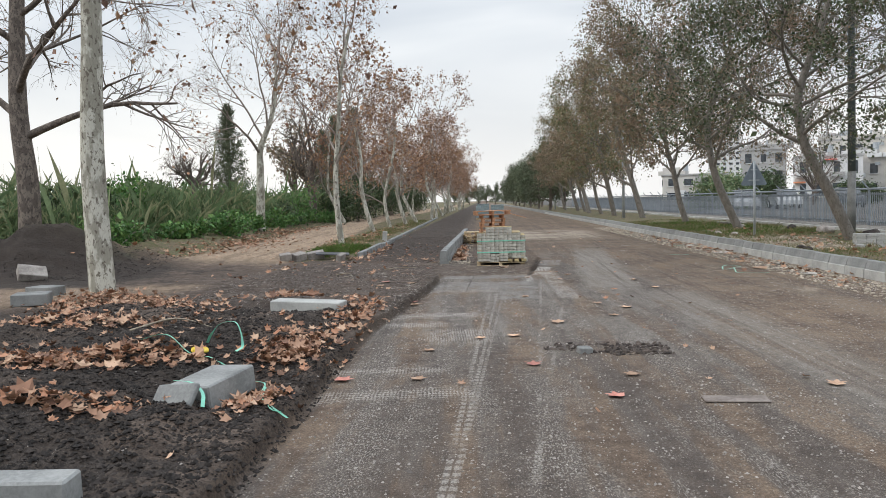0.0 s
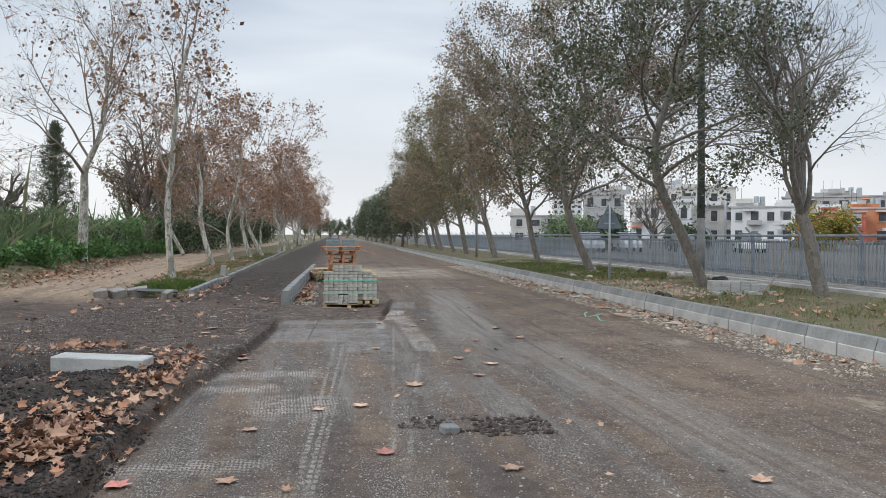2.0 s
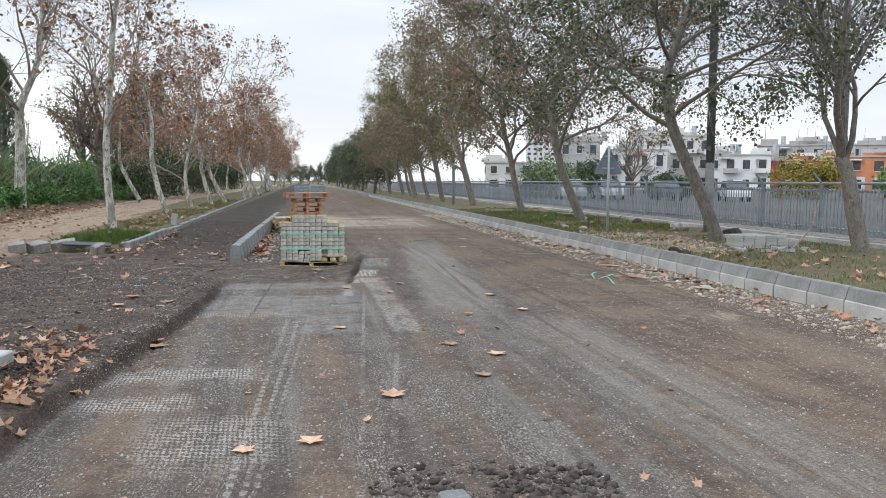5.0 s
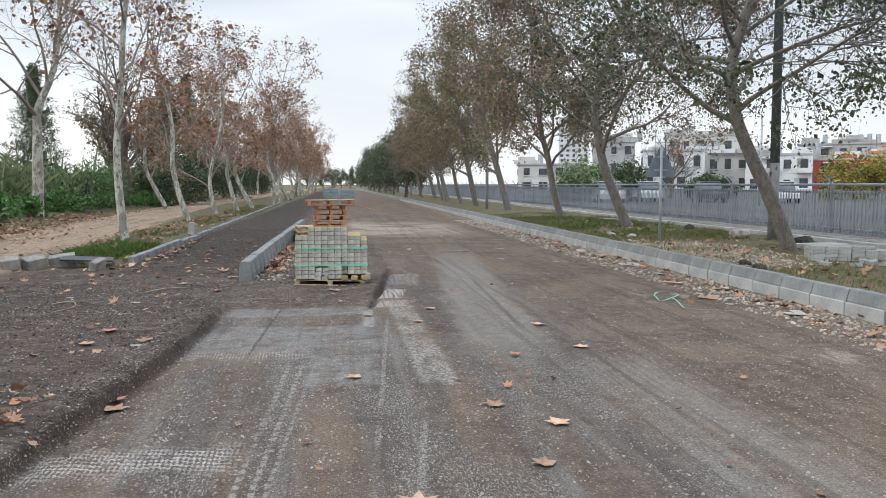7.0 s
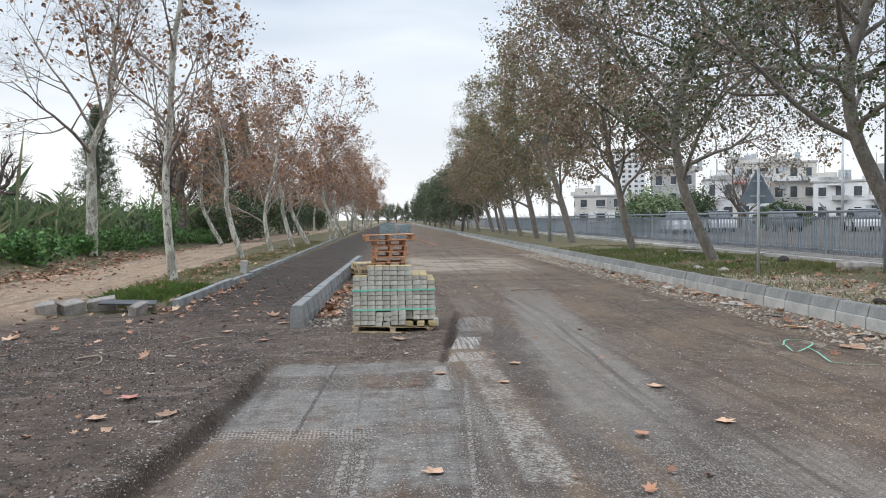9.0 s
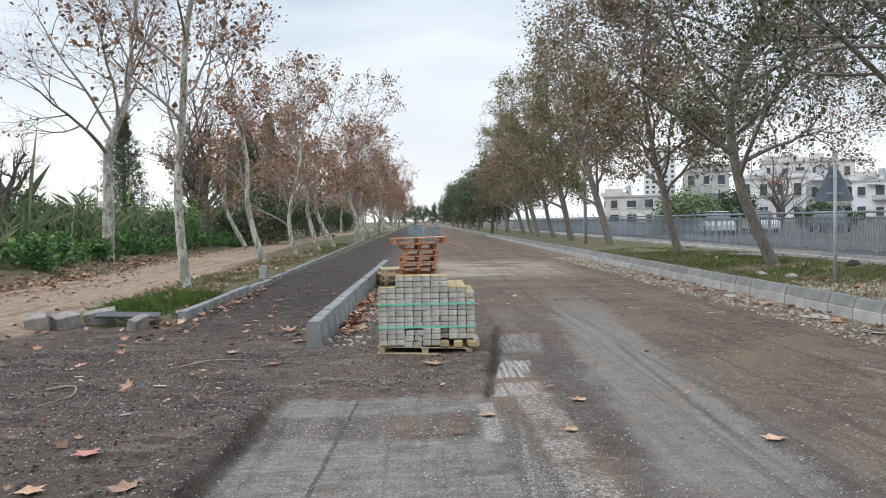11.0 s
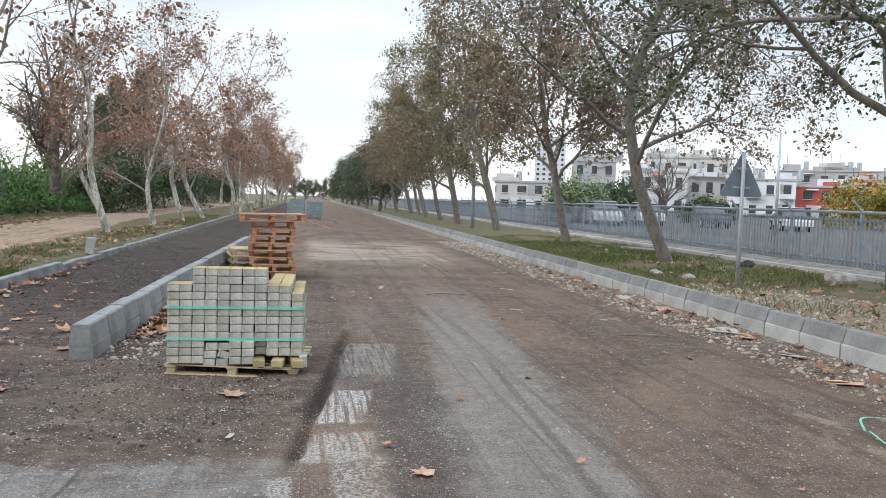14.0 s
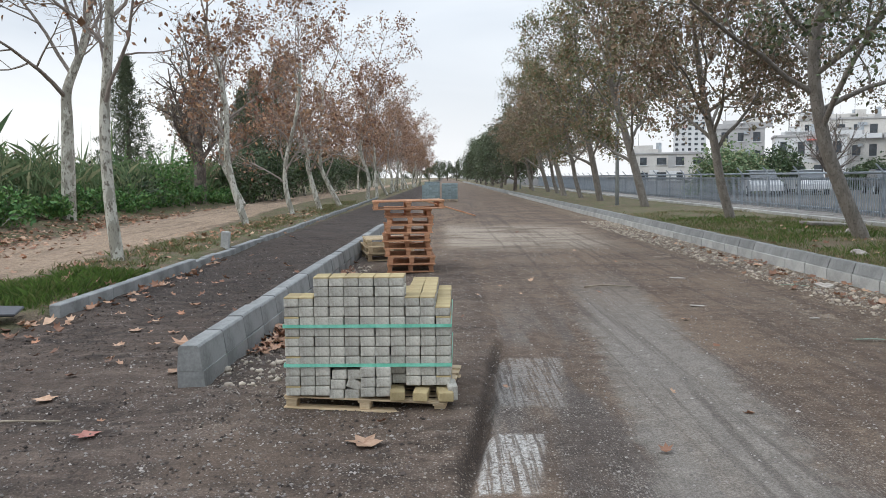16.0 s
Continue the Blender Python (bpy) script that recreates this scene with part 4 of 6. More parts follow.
# near plane tree whose pale trunk stands by the heap
tree_thing("plane_tree", (-6.0, 13.0), [(0, 0, 0), (-0.05, 0, 2.2), (0.05, 0.02, 4.6), (0.0, 0.1, 7.0), (0.1, 0.1, 9.5)], 0.235, 0.10, 9, 21, 12.5, 4.2, 900, 0.11, BARK_PLANE, LEAF_RUST,
           "tall plane tree with pale mottled trunk beside leaf litter", depth=4, limb_from=0.62, lift=-0.03, wild=0.15, rise=0.35, sides=16)
# row along the sandy track
LEFT_ROW = (
    ((-4.58, 27.0), [(0, 0, 0), (-0.10, 0, 1.1), (-0.12, 0, 2.4), (0.02, 0, 3.8), (0.16, 0, 5.6), (0.5, 0, 7.2)], 0.125, 0.05, 9, 31, 10.0, 2.9, 1300, 0.50),
    ((-4.85, 37.0), [(0, 0, 0), (-0.35, 0, 1.2), (-0.52, 0, 2.2), (-0.5, 0, 3.5), (-0.75, 0, 5.0), (-1.1, 0, 6.0)], 0.13, 0.05, 8, 33, 8.6, 2.3, 1500, 0.45),
    ((-5.02, 45.0), [(0, 0, 0), (-0.22, 0, 1.0), (-0.20, 0, 2.1), (0.32, 0, 4.2), (0.5, 0, 6.0)], 0.13, 0.05, 8, 35, 8.9, 2.3, 1500, 0.4),
    ((-4.45, 48.5), [(0, 0, 0), (-0.25, 0, 0.9), (-0.5, 0, 2.0), (-0.45, 0, 2.6), (-0.85, 0, 4.2), (-0.9, 0, 6.0)], 0.14, 0.05, 8, 37, 9.0, 2.4, 1800, 0.4),
    ((-4.15, 53.0), [(0, 0, 0), (-0.6, 0, 1.2), (-0.95, 0, 2.2), (-0.9, 0, 4.0), (-0.7, 0, 6.0)], 0.15, 0.06, 8, 39, 9.4, 2.5, 2200, 0.4),
    ((-3.95, 65.0), [(0, 0, 0), (0.1, 0, 1.5), (-0.35, 0, 3.0), (-0.2, 0, 4.5), (0.2, 0, 6.5)], 0.16, 0.06, 10, 41, 11.4, 3.5, 5600, 0.4),
)
row_trees = []
for base, trunk, r0, r1, limbs, seed, high, spread, nl, lf in LEFT_ROW:
    row_trees.append(tree_thing("plane_tree", base, trunk, r0, r1, limbs, seed, high, spread, int(nl * 1.45), 0.105, BARK_PLANE, LEAF_RUST, PLANE_LABEL, limb_from=lf, depth=4 if base[1] < 46 else 3, group="plane trees along the track", jitter=0.14))
rng = random.Random(5)
for i in range(15):
    y = 72 + i * 7.5 + rng.uniform(-1, 1)
    src = row_trees[3 + i % 3]
    x = -4.1 + 0.0035 * (y - 70) + rng.uniform(-0.3, 0.3)
    copy_thing(src, pose(x, y, 0.2, 0, 0, rng.uniform(0, 360)) @ Matrix.Diagonal((1, 1, rng.uniform(0.9, 1.1), 1)))
for i in range(9):
    y = 52 + i * 13 + rng.uniform(-2, 2)
    copy_thing(row_trees[3 + (i + 1) % 3], pose(-9.5 + rng.uniform(-0.6, 0.6), y, 0.4, 0, 0, rng.uniform(0, 360)))

# larger trees behind the track
tree_thing("plane_tree", (-10.2, 37.0), [(0, 0, 0), (0.06, 0, 1.6), (0.10, 0, 3.0), (0.16, 0, 3.9), (0.7, 0, 5.2), (1.0, 0, 6.8), (1.0, 0, 8.6)], 0.25, 0.05, 11, 55, 12.0, 4.4, 1300, 0.11, BARK_PLANE, LEAF_RUST,
           "old plane tree with forked bare limbs above the bushes", depth=4, limb_from=0.5, rise=1.1, wild=0.12, sides=14)
tree_thing("plane_tree", (-12.45, 21.9), [(0, 0, 0), (0.05, 0, 2.0), (-0.1, 0, 4.0), (0.0, 0, 6.5), (0.2, 0, 9.0)], 0.36, 0.16, 9, 57, 12.5, 5.0, 700, 0.12, BARK_DARK, LEAF_RUST,
           "large old tree with dark peeling bark and drooping twigs", depth=4, limb_from=0.5, rise=0.4, lift=-0.02, sides=14)
tree_thing("pollard_tree", (-12.4, 34.5), [(0, 0, 0), (0.05, 0, 1.0), (0.0, 0, 1.9), (0.1, 0, 2.2)], 0.20, 0.15, 8, 59, 3.4, 1.5, 0, 0.1, BARK_DARK, LEAF_RUST,
           "short pollarded tree with dark knobbly bare limbs", limb_from=0.8, rise=0.8, wild=0.24, depth=4)
tree_thing("bare_tree", (-11.25, 53.0), [(0, 0, 0), (0.1, 0, 1.6), (0.0, 0, 3.0), (0.2, 0, 4.4)], 0.36, 0.22, 9, 61, 8.0, 3.6, 300, 0.12, BARK_DARK, LEAF_RUST,
           "wide bare tree with dark trunk and ascending limbs", limb_from=0.5, rise=0.9, wild=0.15)
tree_thing("bare_tree", (-15.5, 66.0), [(0, 0, 0), (0.1, 0, 1.6), (0.0, 0, 3.4)], 0.3, 0.2, 8, 63, 8.0, 4.0, 3500, 0.16, BARK_DARK, LEAF_BROWN,
           "wide brown-leaved tree behind the reeds", limb_from=0.5, rise=0.9)
for base, high, wide, seed in (((-25.5, 80.0), 11.6, 2.9, 71), ((-13.5, 75.0), 9.6, 2.7, 73), ((-11.7, 75.0), 10.4, 1.9, 74), ((-15.6, 79.0), 8.6, 2.4, 75)):
    conifer(base, high, wide, seed, "dark green pointed conifer behind the bushes")
for i, (bx, by, s) in enumerate(((-10.6, 64, 2.4), (-11.2, 60, 2.0), (-10.4, 74, 2.6), (-10.0, 86, 2.6), (-12.5, 80, 3.0), (-10.8, 98, 3.0), (-11, 115, 3.2), (-11, 135, 3.4))):
    clump("bush", (bx, by), (s * 0.9, s * 0.9, s * 1.15), 90 + i, int(2600 * s), 0.14, LEAF_DARK, "dense dark green bush behind the track", "bush", "bushes behind the track", 9)

# row between the kerb and the fence
OLIVE_LABEL = "leaning roadside tree with grey bark and dull olive leaves"
RIGHT_ROW = (
    ((10.4, 17.3), [(0, 0, 0), (-0.22, 0, 0.8), (-0.36, 0, 1.4), (-0.5, 0.05, 1.75)], 0.175, 0.115, 7, 101, 7.2, 3.5, 60, 0.82, LEAF_BROWN, 1.5, 0.06),
    ((9.28, 20.3), [(0, 0, 0), (-0.50, 0, 1.12), (-0.88, 0, 1.85), (-1.20, 0, 2.6), (-1.30, 0, 3.5), (-1.05, 0, 4.4), (-0.70, 0, 5.4), (-0.35, 0, 6.8)], 0.155, 0.06, 17, 103, 9.4, 4.1, 9300, 0.45, LEAF_GREEN, 0.42, -0.004),
    ((9.15, 28.4), [(0, 0, 0), (-0.45, 0, 1.0), (-0.85, 0, 2.1), (-1.05, 0, 3.6), (-0.7, 0, 5.0), (-0.2, 0, 6.2)], 0.16, 0.08, 14, 105, 10.2, 4.6, 11500, 0.48, LEAF_BROWN, 0.5, 0.0),
    ((9.1, 35.2), [(0, 0, 0), (-0.3, 0, 1.0), (-0.55, 0, 2.3), (-0.8, 0, 3.2), (-1.1, 0, 5.0)], 0.15, 0.08, 11, 107, 9.0, 3.4, 5700, 0.5, LEAF_BROWN, 0.8, 0.0),
    ((9.2, 45.0), [(0, 0, 0), (-0.4, 0, 1.5), (-0.9, 0, 3.2), (-1.4, 0, 5.0), (-1.6, 0, 7.0)], 0.19, 0.10, 12, 109, 10.4, 3.4, 6200, 0.4, LEAF_OLIVE, 0.8, 0.02),
)
right_trees = []
for base, trunk, r0, r1, limbs, seed, high, spread, nl, lf, lm, rise, lift in RIGHT_ROW:
    lab = "nearly bare roadside tree with low forked limbs" if nl < 1000 else "leaning roadside tree with grey bark and dry brown leaves" if lm is LEAF_BROWN else OLIVE_LABEL
    right_trees.append(tree_thing("roadside_tree", base, trunk, r0, r1, limbs, seed, high, spread, int(nl * (5.0 if base[1] < 32 else 2.9)), 0.058 if base[1] < 32 else 0.088, BARK_GREY, lm, lab, depth=4 if base[1] < 32 else 3, limb_from=lf, rise=rise, group="trees along the fence", jitter=0.12 if base[1] < 32 else 0.16, wild=0.16, lift=lift))
for i in range(6):
    y = 52 + i * 6.0 + rng.uniform(-0.8, 0.8)
    src = right_trees[(4, 3)[i % 2]]
    copy_thing(src, pose(9.0 + rng.uniform(-0.3, 0.3), y, 0.26, 0, 0, rng.uniform(-40, 40)))
evergreens = []
for i in range(12):
    x, y, s = 7.6 + (i % 2) * 2.4, 86 + i * 8.5, 3.0 + 0.4 * (i % 3)
    if i >= 3:
        copy_thing(evergreens[i % 3], pose(x, y, 0.26, 0, 0, 70 * i))
        continue
    evergreens.append(tree_thing("evergreen_tree", (x, y), [(0, 0, 0), (0.1, 0, 1.6), (0, 0, 3.2), (0.1, 0, 5.0)], 0.2, 0.1, 10, 120 + i, 8.0, 3.0, 9000, 0.17, BARK_DARK, LEAF_EVER, "dense dark evergreen tree beside the road", limb_from=0.3, rise=0.6, depth=2, jitter=0.35, group="evergreens beside the road"))
for i, (x, y) in enumerate(((-9.0, 262.0), (-4.5, 300.0), (-1.0, 318.0), (2.4, 330.0), (5.6, 310.0), (8.8, 280.0), (9.5, 230.0), (8.6, 205.0))):
    copy_thing(evergreens[i % 3], pose(x, y, 0.0, 0, 0, 55 * i))


# ---- fence, sign, poles ----
FX, FZ = 12.9, 0.30
fence = thing("fence", pose(FX, 0, FZ), "grey galvanised steel slat fence with angled post arms", "fence")
slat = MB().box((0, 0, 0.60), (0.018, 0.034, 1.06)).mesh("slat")
post = MB().box((0, 0, 0.62), (0.06, 0.06, 1.30)).box((-0.11, 0, 1.36), (0.04, 0.04, 0.34), Matrix.Rotation(radians(-42), 3, "Y")).mesh("post")
rail = MB().box((0, 0, 0), (0.05, 2.5, 0.06), ch=0.008).mesh("rail")
rail_top = MB().tube([(0, -1.25, 0), (0, 1.25, 0)], [0.035, 0.035], 8).mesh("top_rail")
far_slats = MB()
for i in range(40):
    y = 12.0 + i * 2.5
    put("post", post, STEEL, fence, m=pose(0, y, 0))
    put("rail", rail, STEEL, fence, m=pose(0.03, y + 1.25, 0.16))
    put("rail", rail, STEEL, fence, m=pose(0.03, y + 1.25, 1.06))
    put("top_rail", rail_top, STEEL, fence, m=pose(0, y + 1.25, 1.24))
    for k in range(18):
        yy = y + 0.13 + k * 0.1315
        if 17.0 < yy < 56.0:
            put("slat", slat, STEEL, fence, m=pose(-0.012, yy, 0))
        else:
            far_slats.box((-0.012, yy, 0.60), (0.018, 0.034, 1.06))
tagged(part("far_slats", far_slats, STEEL, fence, "rest of the steel slats"), kind="stuff")

sign = thing("warning_sign", pose(8.0, 23.45, hz(8.0, 23.45) - 0.05), "triangular road sign seen from its grey back on a steel pole", "road sign")
part("pole", MB().tube([(0, 0, 0), (0, 0, 1.2), (0.0, 0, 2.2)], [0.032] * 3, 10), PIPE, sign, smooth=True)
tri = [(-0.33, 0.0), (0.33, 0.0), (0.365, 0.05), (0.035, 0.66), (-0.035, 0.66), (-0.365, 0.05)]
plate = MB().prism([(u, w + 1.5) for u, w in tri], 0.040, 0.048)
part("plate", plate, SIGN_BACK, sign, "grey back of the triangular plate")
part("bracket", MB().box((0, 0.033, 1.65), (0.30, 0.012, 0.035)), PIPE, sign)
part("bracket", MB().box((0, 0.033, 1.95), (0.18, 0.012, 0.035)), PIPE, sign)

pole = thing("utility_pole", pose(10.6, 23.2, hz(10.6, 23.2) - 0.05), "thick utility pole, dark above and pale below", "utility pole")
part("shaft", MB().tube([(0, 0, 1.78), (-0.02, 0, 5.0), (-0.05, 0, 9.0)], [0.105, 0.098, 0.088], 16), POLE_DARK, pole, smooth=True)
part("foot", MB().tube([(0, 0, 0), (0, 0, 1.80)], [0.112, 0.108], 16), POLE_PALE, pole, "pale painted foot with worn marks", smooth=True)
part("cross_arm", MB().box((0, 0.1, 8.6), (1.6, 0.08, 0.08)), POLE_DARK, pole)


def lamp_post(x, y, high, arm):
    t = thing("street_lamp", pose(x, y, 0.2), "slim grey street lamp pole with a short arm", "street lamp", "street lamps")
    part("pole", MB().tube([(0, 0, 0), (0, 0, high * 0.5), (0, 0, high)], [0.085, 0.07, 0.045], 10), PIPE, t, smooth=True)
    part("arm", MB().tube([(0, 0, high), (arm * 0.5, 0, high + 0.15), (arm, 0, high + 0.2)], [0.03, 0.025, 0.02], 6), PIPE, t, smooth=True)
    part("lamp_head", MB().box((arm * 1.15, 0, high + 0.18), (0.45, 0.16, 0.07), ch=0.02), PIPE, t)


lamp_post(8.5, 47.0, 8.0, -1.4)
lamp_post(24.9, 49.0, 5.3, -0.8)
lamp_post(8.7, 92.0, 8.0, -1.4)

# ---- street behind the fence ----
def car(x, y, turn, paint, label):
    t = thing("parked_car", pose(x, y, 0.30, 0, 0, turn), label, "car", "cars parked behind the fence")
    lower = [(-2.1, 0.32), (-2.08, 0.62), (-1.95, 0.80), (-1.0, 0.90), (1.2, 0.92), (1.95, 0.82), (2.1, 0.60), (2.1, 0.32)]
    part("body", MB().prism(lower, -0.84, 0.84), paint, t)
    cabin = [(-1.15, 0.905), (-0.55, 1.40), (0.75, 1.43), (1.45, 0.925)]
    part("cabin", MB().prism([(u, w) for u, w in cabin], -0.70, 0.70), DARK_OPEN, t, "dark glazed cabin")
    part("roof", MB().box((0.1, 0, 1.44), (1.35, 1.36, 0.05), ch=0.02), paint, t)
    for a in (-1.3, 1.3):
        for b in (-0.8, 0.8):
            w = part("wheel", MB().tube([(a, b - 0.1, 0.31), (a, b + 0.1, 0.31)], [0.31, 0.31], 16), RUBBER, t)
            part("rim", MB().tube([(a, b - 0.11, 0.31), (a, b + 0.11, 0.31)], [0.18, 0.18], 12), PIPE, w)


car(19.0, 58.0, 78, CAR_WHITE, "white saloon car parked behind the fence")
car(23.0, 61.0, 80, CAR_WHITE, "white hatchback parked behind the fence")
car(31.0, 57.0, 70, CAR_WHITE, "white car parked close behind the fence")
car(27.2, 60.0, 75, CAR_DARK, "dark car parked behind the fence")


def building(x, y, turn, w, d, h, storeys, bays, wall, label, roof_box=True, balcony=False):
    """A flat-roofed block with recessed windows on the sides that face the road."""
    t = thing("apartment_building", pose(x, y, -0.3, 0, 0, turn), label, "building", "buildings behind the fence")
    part("wall", MB().box((0, d / 2, h / 2), (w, d, h)), wall, t)
    part("roof", MB().box((0, d / 2, h + 0.12), (w + 0.5, d + 0.5, 0.35)), WALL_GREY, t)
    sh = h / storeys
    bw = w / bays
    rr = random.Random(int(x * 7 + y))
    for s in range(storeys):
        for b in range(bays):
            cx, cz = -w / 2 + (b + 0.5) * bw, (s + 0.52) * sh
            ww, hh = bw * rr.uniform(0.34, 0.55), sh * rr.uniform(0.40, 0.56)
            o = part("window", MB().box((cx, -0.03, cz), (ww, 0.14, hh)), DARK_OPEN, t)
            part("sill", MB().box((cx, -0.12, cz - hh / 2 - 0.08), (ww + 0.3, 0.25, 0.12)), WALL_WHITE, o)
            if balcony and rr.random() < 0.5:
                part("balcony", MB().box((cx, -0.7, s * sh + 0.75), (bw * 0.9, 1.4, 0.9)), rr.choice((WALL_WHITE, WALL_GREY, wall)), t)
        for b in range(3):
            part("window", MB().box((-w / 2 - 0.02, d * (b + 0.5) / 3, (s + 0.52) * sh), (0.14, d / 7, sh * 0.45)), DARK_OPEN, t)
    # balconies, pipes, air units and roof clutter
    for b in range(int(w / 3)):
        cx, s = rr.uniform(-w * 0.45, w * 0.45), rr.randrange(storeys)
        cz = s * sh + sh * 0.35
        kind = rr.random()
        if kind < 0.35:
            part("air_unit", MB().box((cx, -0.25, cz + sh * 0.4), (0.9, 0.4, 0.6)), PIPE, t)
        elif kind < 0.6:
            part("awning", MB().box((cx, -0.6, cz + sh * 0.5), (2.2, 1.1, 0.10), Matrix.Rotation(radians(14), 3, "X")), rr.choice((WALL_RED, WALL_GREY, WALL_ORANGE)), t)
        else:
            part("wall_patch", MB().box((cx, -0.03, cz + sh * 0.15), (rr.uniform(1.5, 3.5), 0.08, sh * rr.uniform(0.6, 0.95))), rr.choice((WALL_GREY, WALL_CREAM, WALL_WHITE)), t)
    for b in range(1 + int(w / 5) if roof_box else 1):
        bx, by = rr.uniform(-w * 0.45, w * 0.45), d * rr.uniform(0.1, 0.6)
        part("roof_hut", MB().box((bx, by, h + 0.9), (rr.uniform(1.5, 4.5), 3, rr.uniform(1.0, 2.4))), rr.choice((WALL_GREY, WALL_CREAM, WALL_WHITE)), t)
        part("water_tank", MB().tube([(bx + 3, by, h + 0.9), (bx + 3, by, h + 2.3)], [0.55, 0.55], 10), PIPE, t)
        part("tank_stand", MB().box((bx + 3, by, h + 0.6), (1.1, 1.1, 0.7)), WALL_GREY, t)
        part("aerial", MB().tube([(bx - 1, by, h + 0.2), (bx - 1, by, h + 4.2)], [0.05, 0.03], 4), POLE_DARK, t)
        part("parapet", MB().box((bx, -0.05, h + 0.55), (rr.uniform(3, 7), 0.25, rr.uniform(0.5, 1.1))), wall, t)
    return t


building(79.0, 166.0, -22, 17, 14, 12.2, 3, 6, WALL_CREAM, "cream apartment block with flat roof and balconies", balcony=True)
building(68.0, 158.0, -20, 12, 10, 8.6, 2, 4, WALL_WHITE, "white two-storey house with a flat roof", balcony=True)
building(60.5, 172.0, -18, 9, 12, 11.0, 3, 3, WALL_GREY, "unfinished grey block with dark openings")
building(86.0, 150.0, -28, 12, 10, 7.6, 2, 4, WALL_WHITE, "low white block with flat roof", balcony=True)
building(98.0, 148.0, -32, 15, 10, 6.6, 2, 5, WALL_RED, "low building clad in red sheeting", roof_box=False)
building(121.0, 168.0, -34, 34, 12, 11.0, 3, 9, WALL_GREY, "grey flat-roofed row with roof tanks")
building(117.0, 146.0, -36, 24, 10, 7.6, 2, 6, WALL_ORANGE, "low orange and cream row of houses")
building(152.0, 128.0, -42, 26, 12, 9.0, 3, 7, WALL_CREAM, "cream block at the end of the street")
building(46.0, 170.0, -12, 14, 10, 6.0, 2, 4, WALL_CREAM, "low cream house behind the trees", roof_box=False)
building(152.0, 500.0, -16, 19, 19, 44.0, 14, 5, WALL_WHITE, "tall pale apartment tower far off", roof_box=False)

clump("bush", (18.6, 62.0), (2.6, 2.6, 2.6), 201, 9000, 0.16, LEAF_REED, "round yellow-green tree behind the fence", "bush", "", 11)
clump("bush", (23.0, 66.0), (2.4, 2.4, 2.5), 202, 7000, 0.16, LEAF_DARK, "green bush behind the fence", "bush", "", 10)
clump("bush", (43.5, 66.0), (2.2, 2.2, 3.0), 203, 7000, 0.18, LEAF_YELLOW, "small tree with bright yellow leaves", "bush", "", 10)
clump("bush", (54.0, 68.0), (3.0, 3.0, 3.0), 204, 8000, 0.18, LEAF_BUSH, "green shrub by the low houses", "bush", "", 10)
clump("bush", (33.0, 72.0), (4.0, 2.0, 1.9), 205, 7000, 0.16, LEAF_DARK, "dark clipped hedge behind the fence", "bush", "", 10)
tree_thing("bare_tree", (30.5, 74.0), [(0, 0, 0), (0.1, 0, 1.0), (0.0, 0, 1.9)], 0.22, 0.18, 9, 207, 6.0, 3.4, 0, 0.1, BARK_DARK, LEAF_BROWN, "bare spreading street tree", limb_from=0.6, rise=0.8, depth=3)

# ---- blocks, pallets and kerbs ----
def pallet(parent, w, d, wood, m, board_n=6):
    """A wooden pallet: deck boards, bearers and skids, as parts of its stack."""
    deck = MB().box((0, 0, 0), (w, 0.09, 0.02), ch=0.003).mesh("deck_board")
    bear = MB().box((0, 0, 0), (0.09, d, 0.022), ch=0.003).mesh("bearer")
    foot = MB().box((0, 0, 0), (0.07, 0.09, 0.075), ch=0.004).mesh("foot")
    for i in range(board_n):
        put("deck_board", deck, wood, parent, m=m @ pose(0, -d / 2 + 0.045 + (d - 0.09) * i / (board_n - 1), 0.130))
    for a in (-1, 0, 1):
        put("bearer", bear, wood, parent, m=m @ pose(a * (w / 2 - 0.05), 0, 0.108))
        for b in (-1, 0, 1):
            put("foot", foot, wood, parent, m=m @ pose(a * (w / 2 - 0.05), b * (d / 2 - 0.055), 0.058))
    for b in (-1, 1):
        put("skid", deck, wood, parent, m=m @ pose(0, b * (d / 2 - 0.045), 0.010))


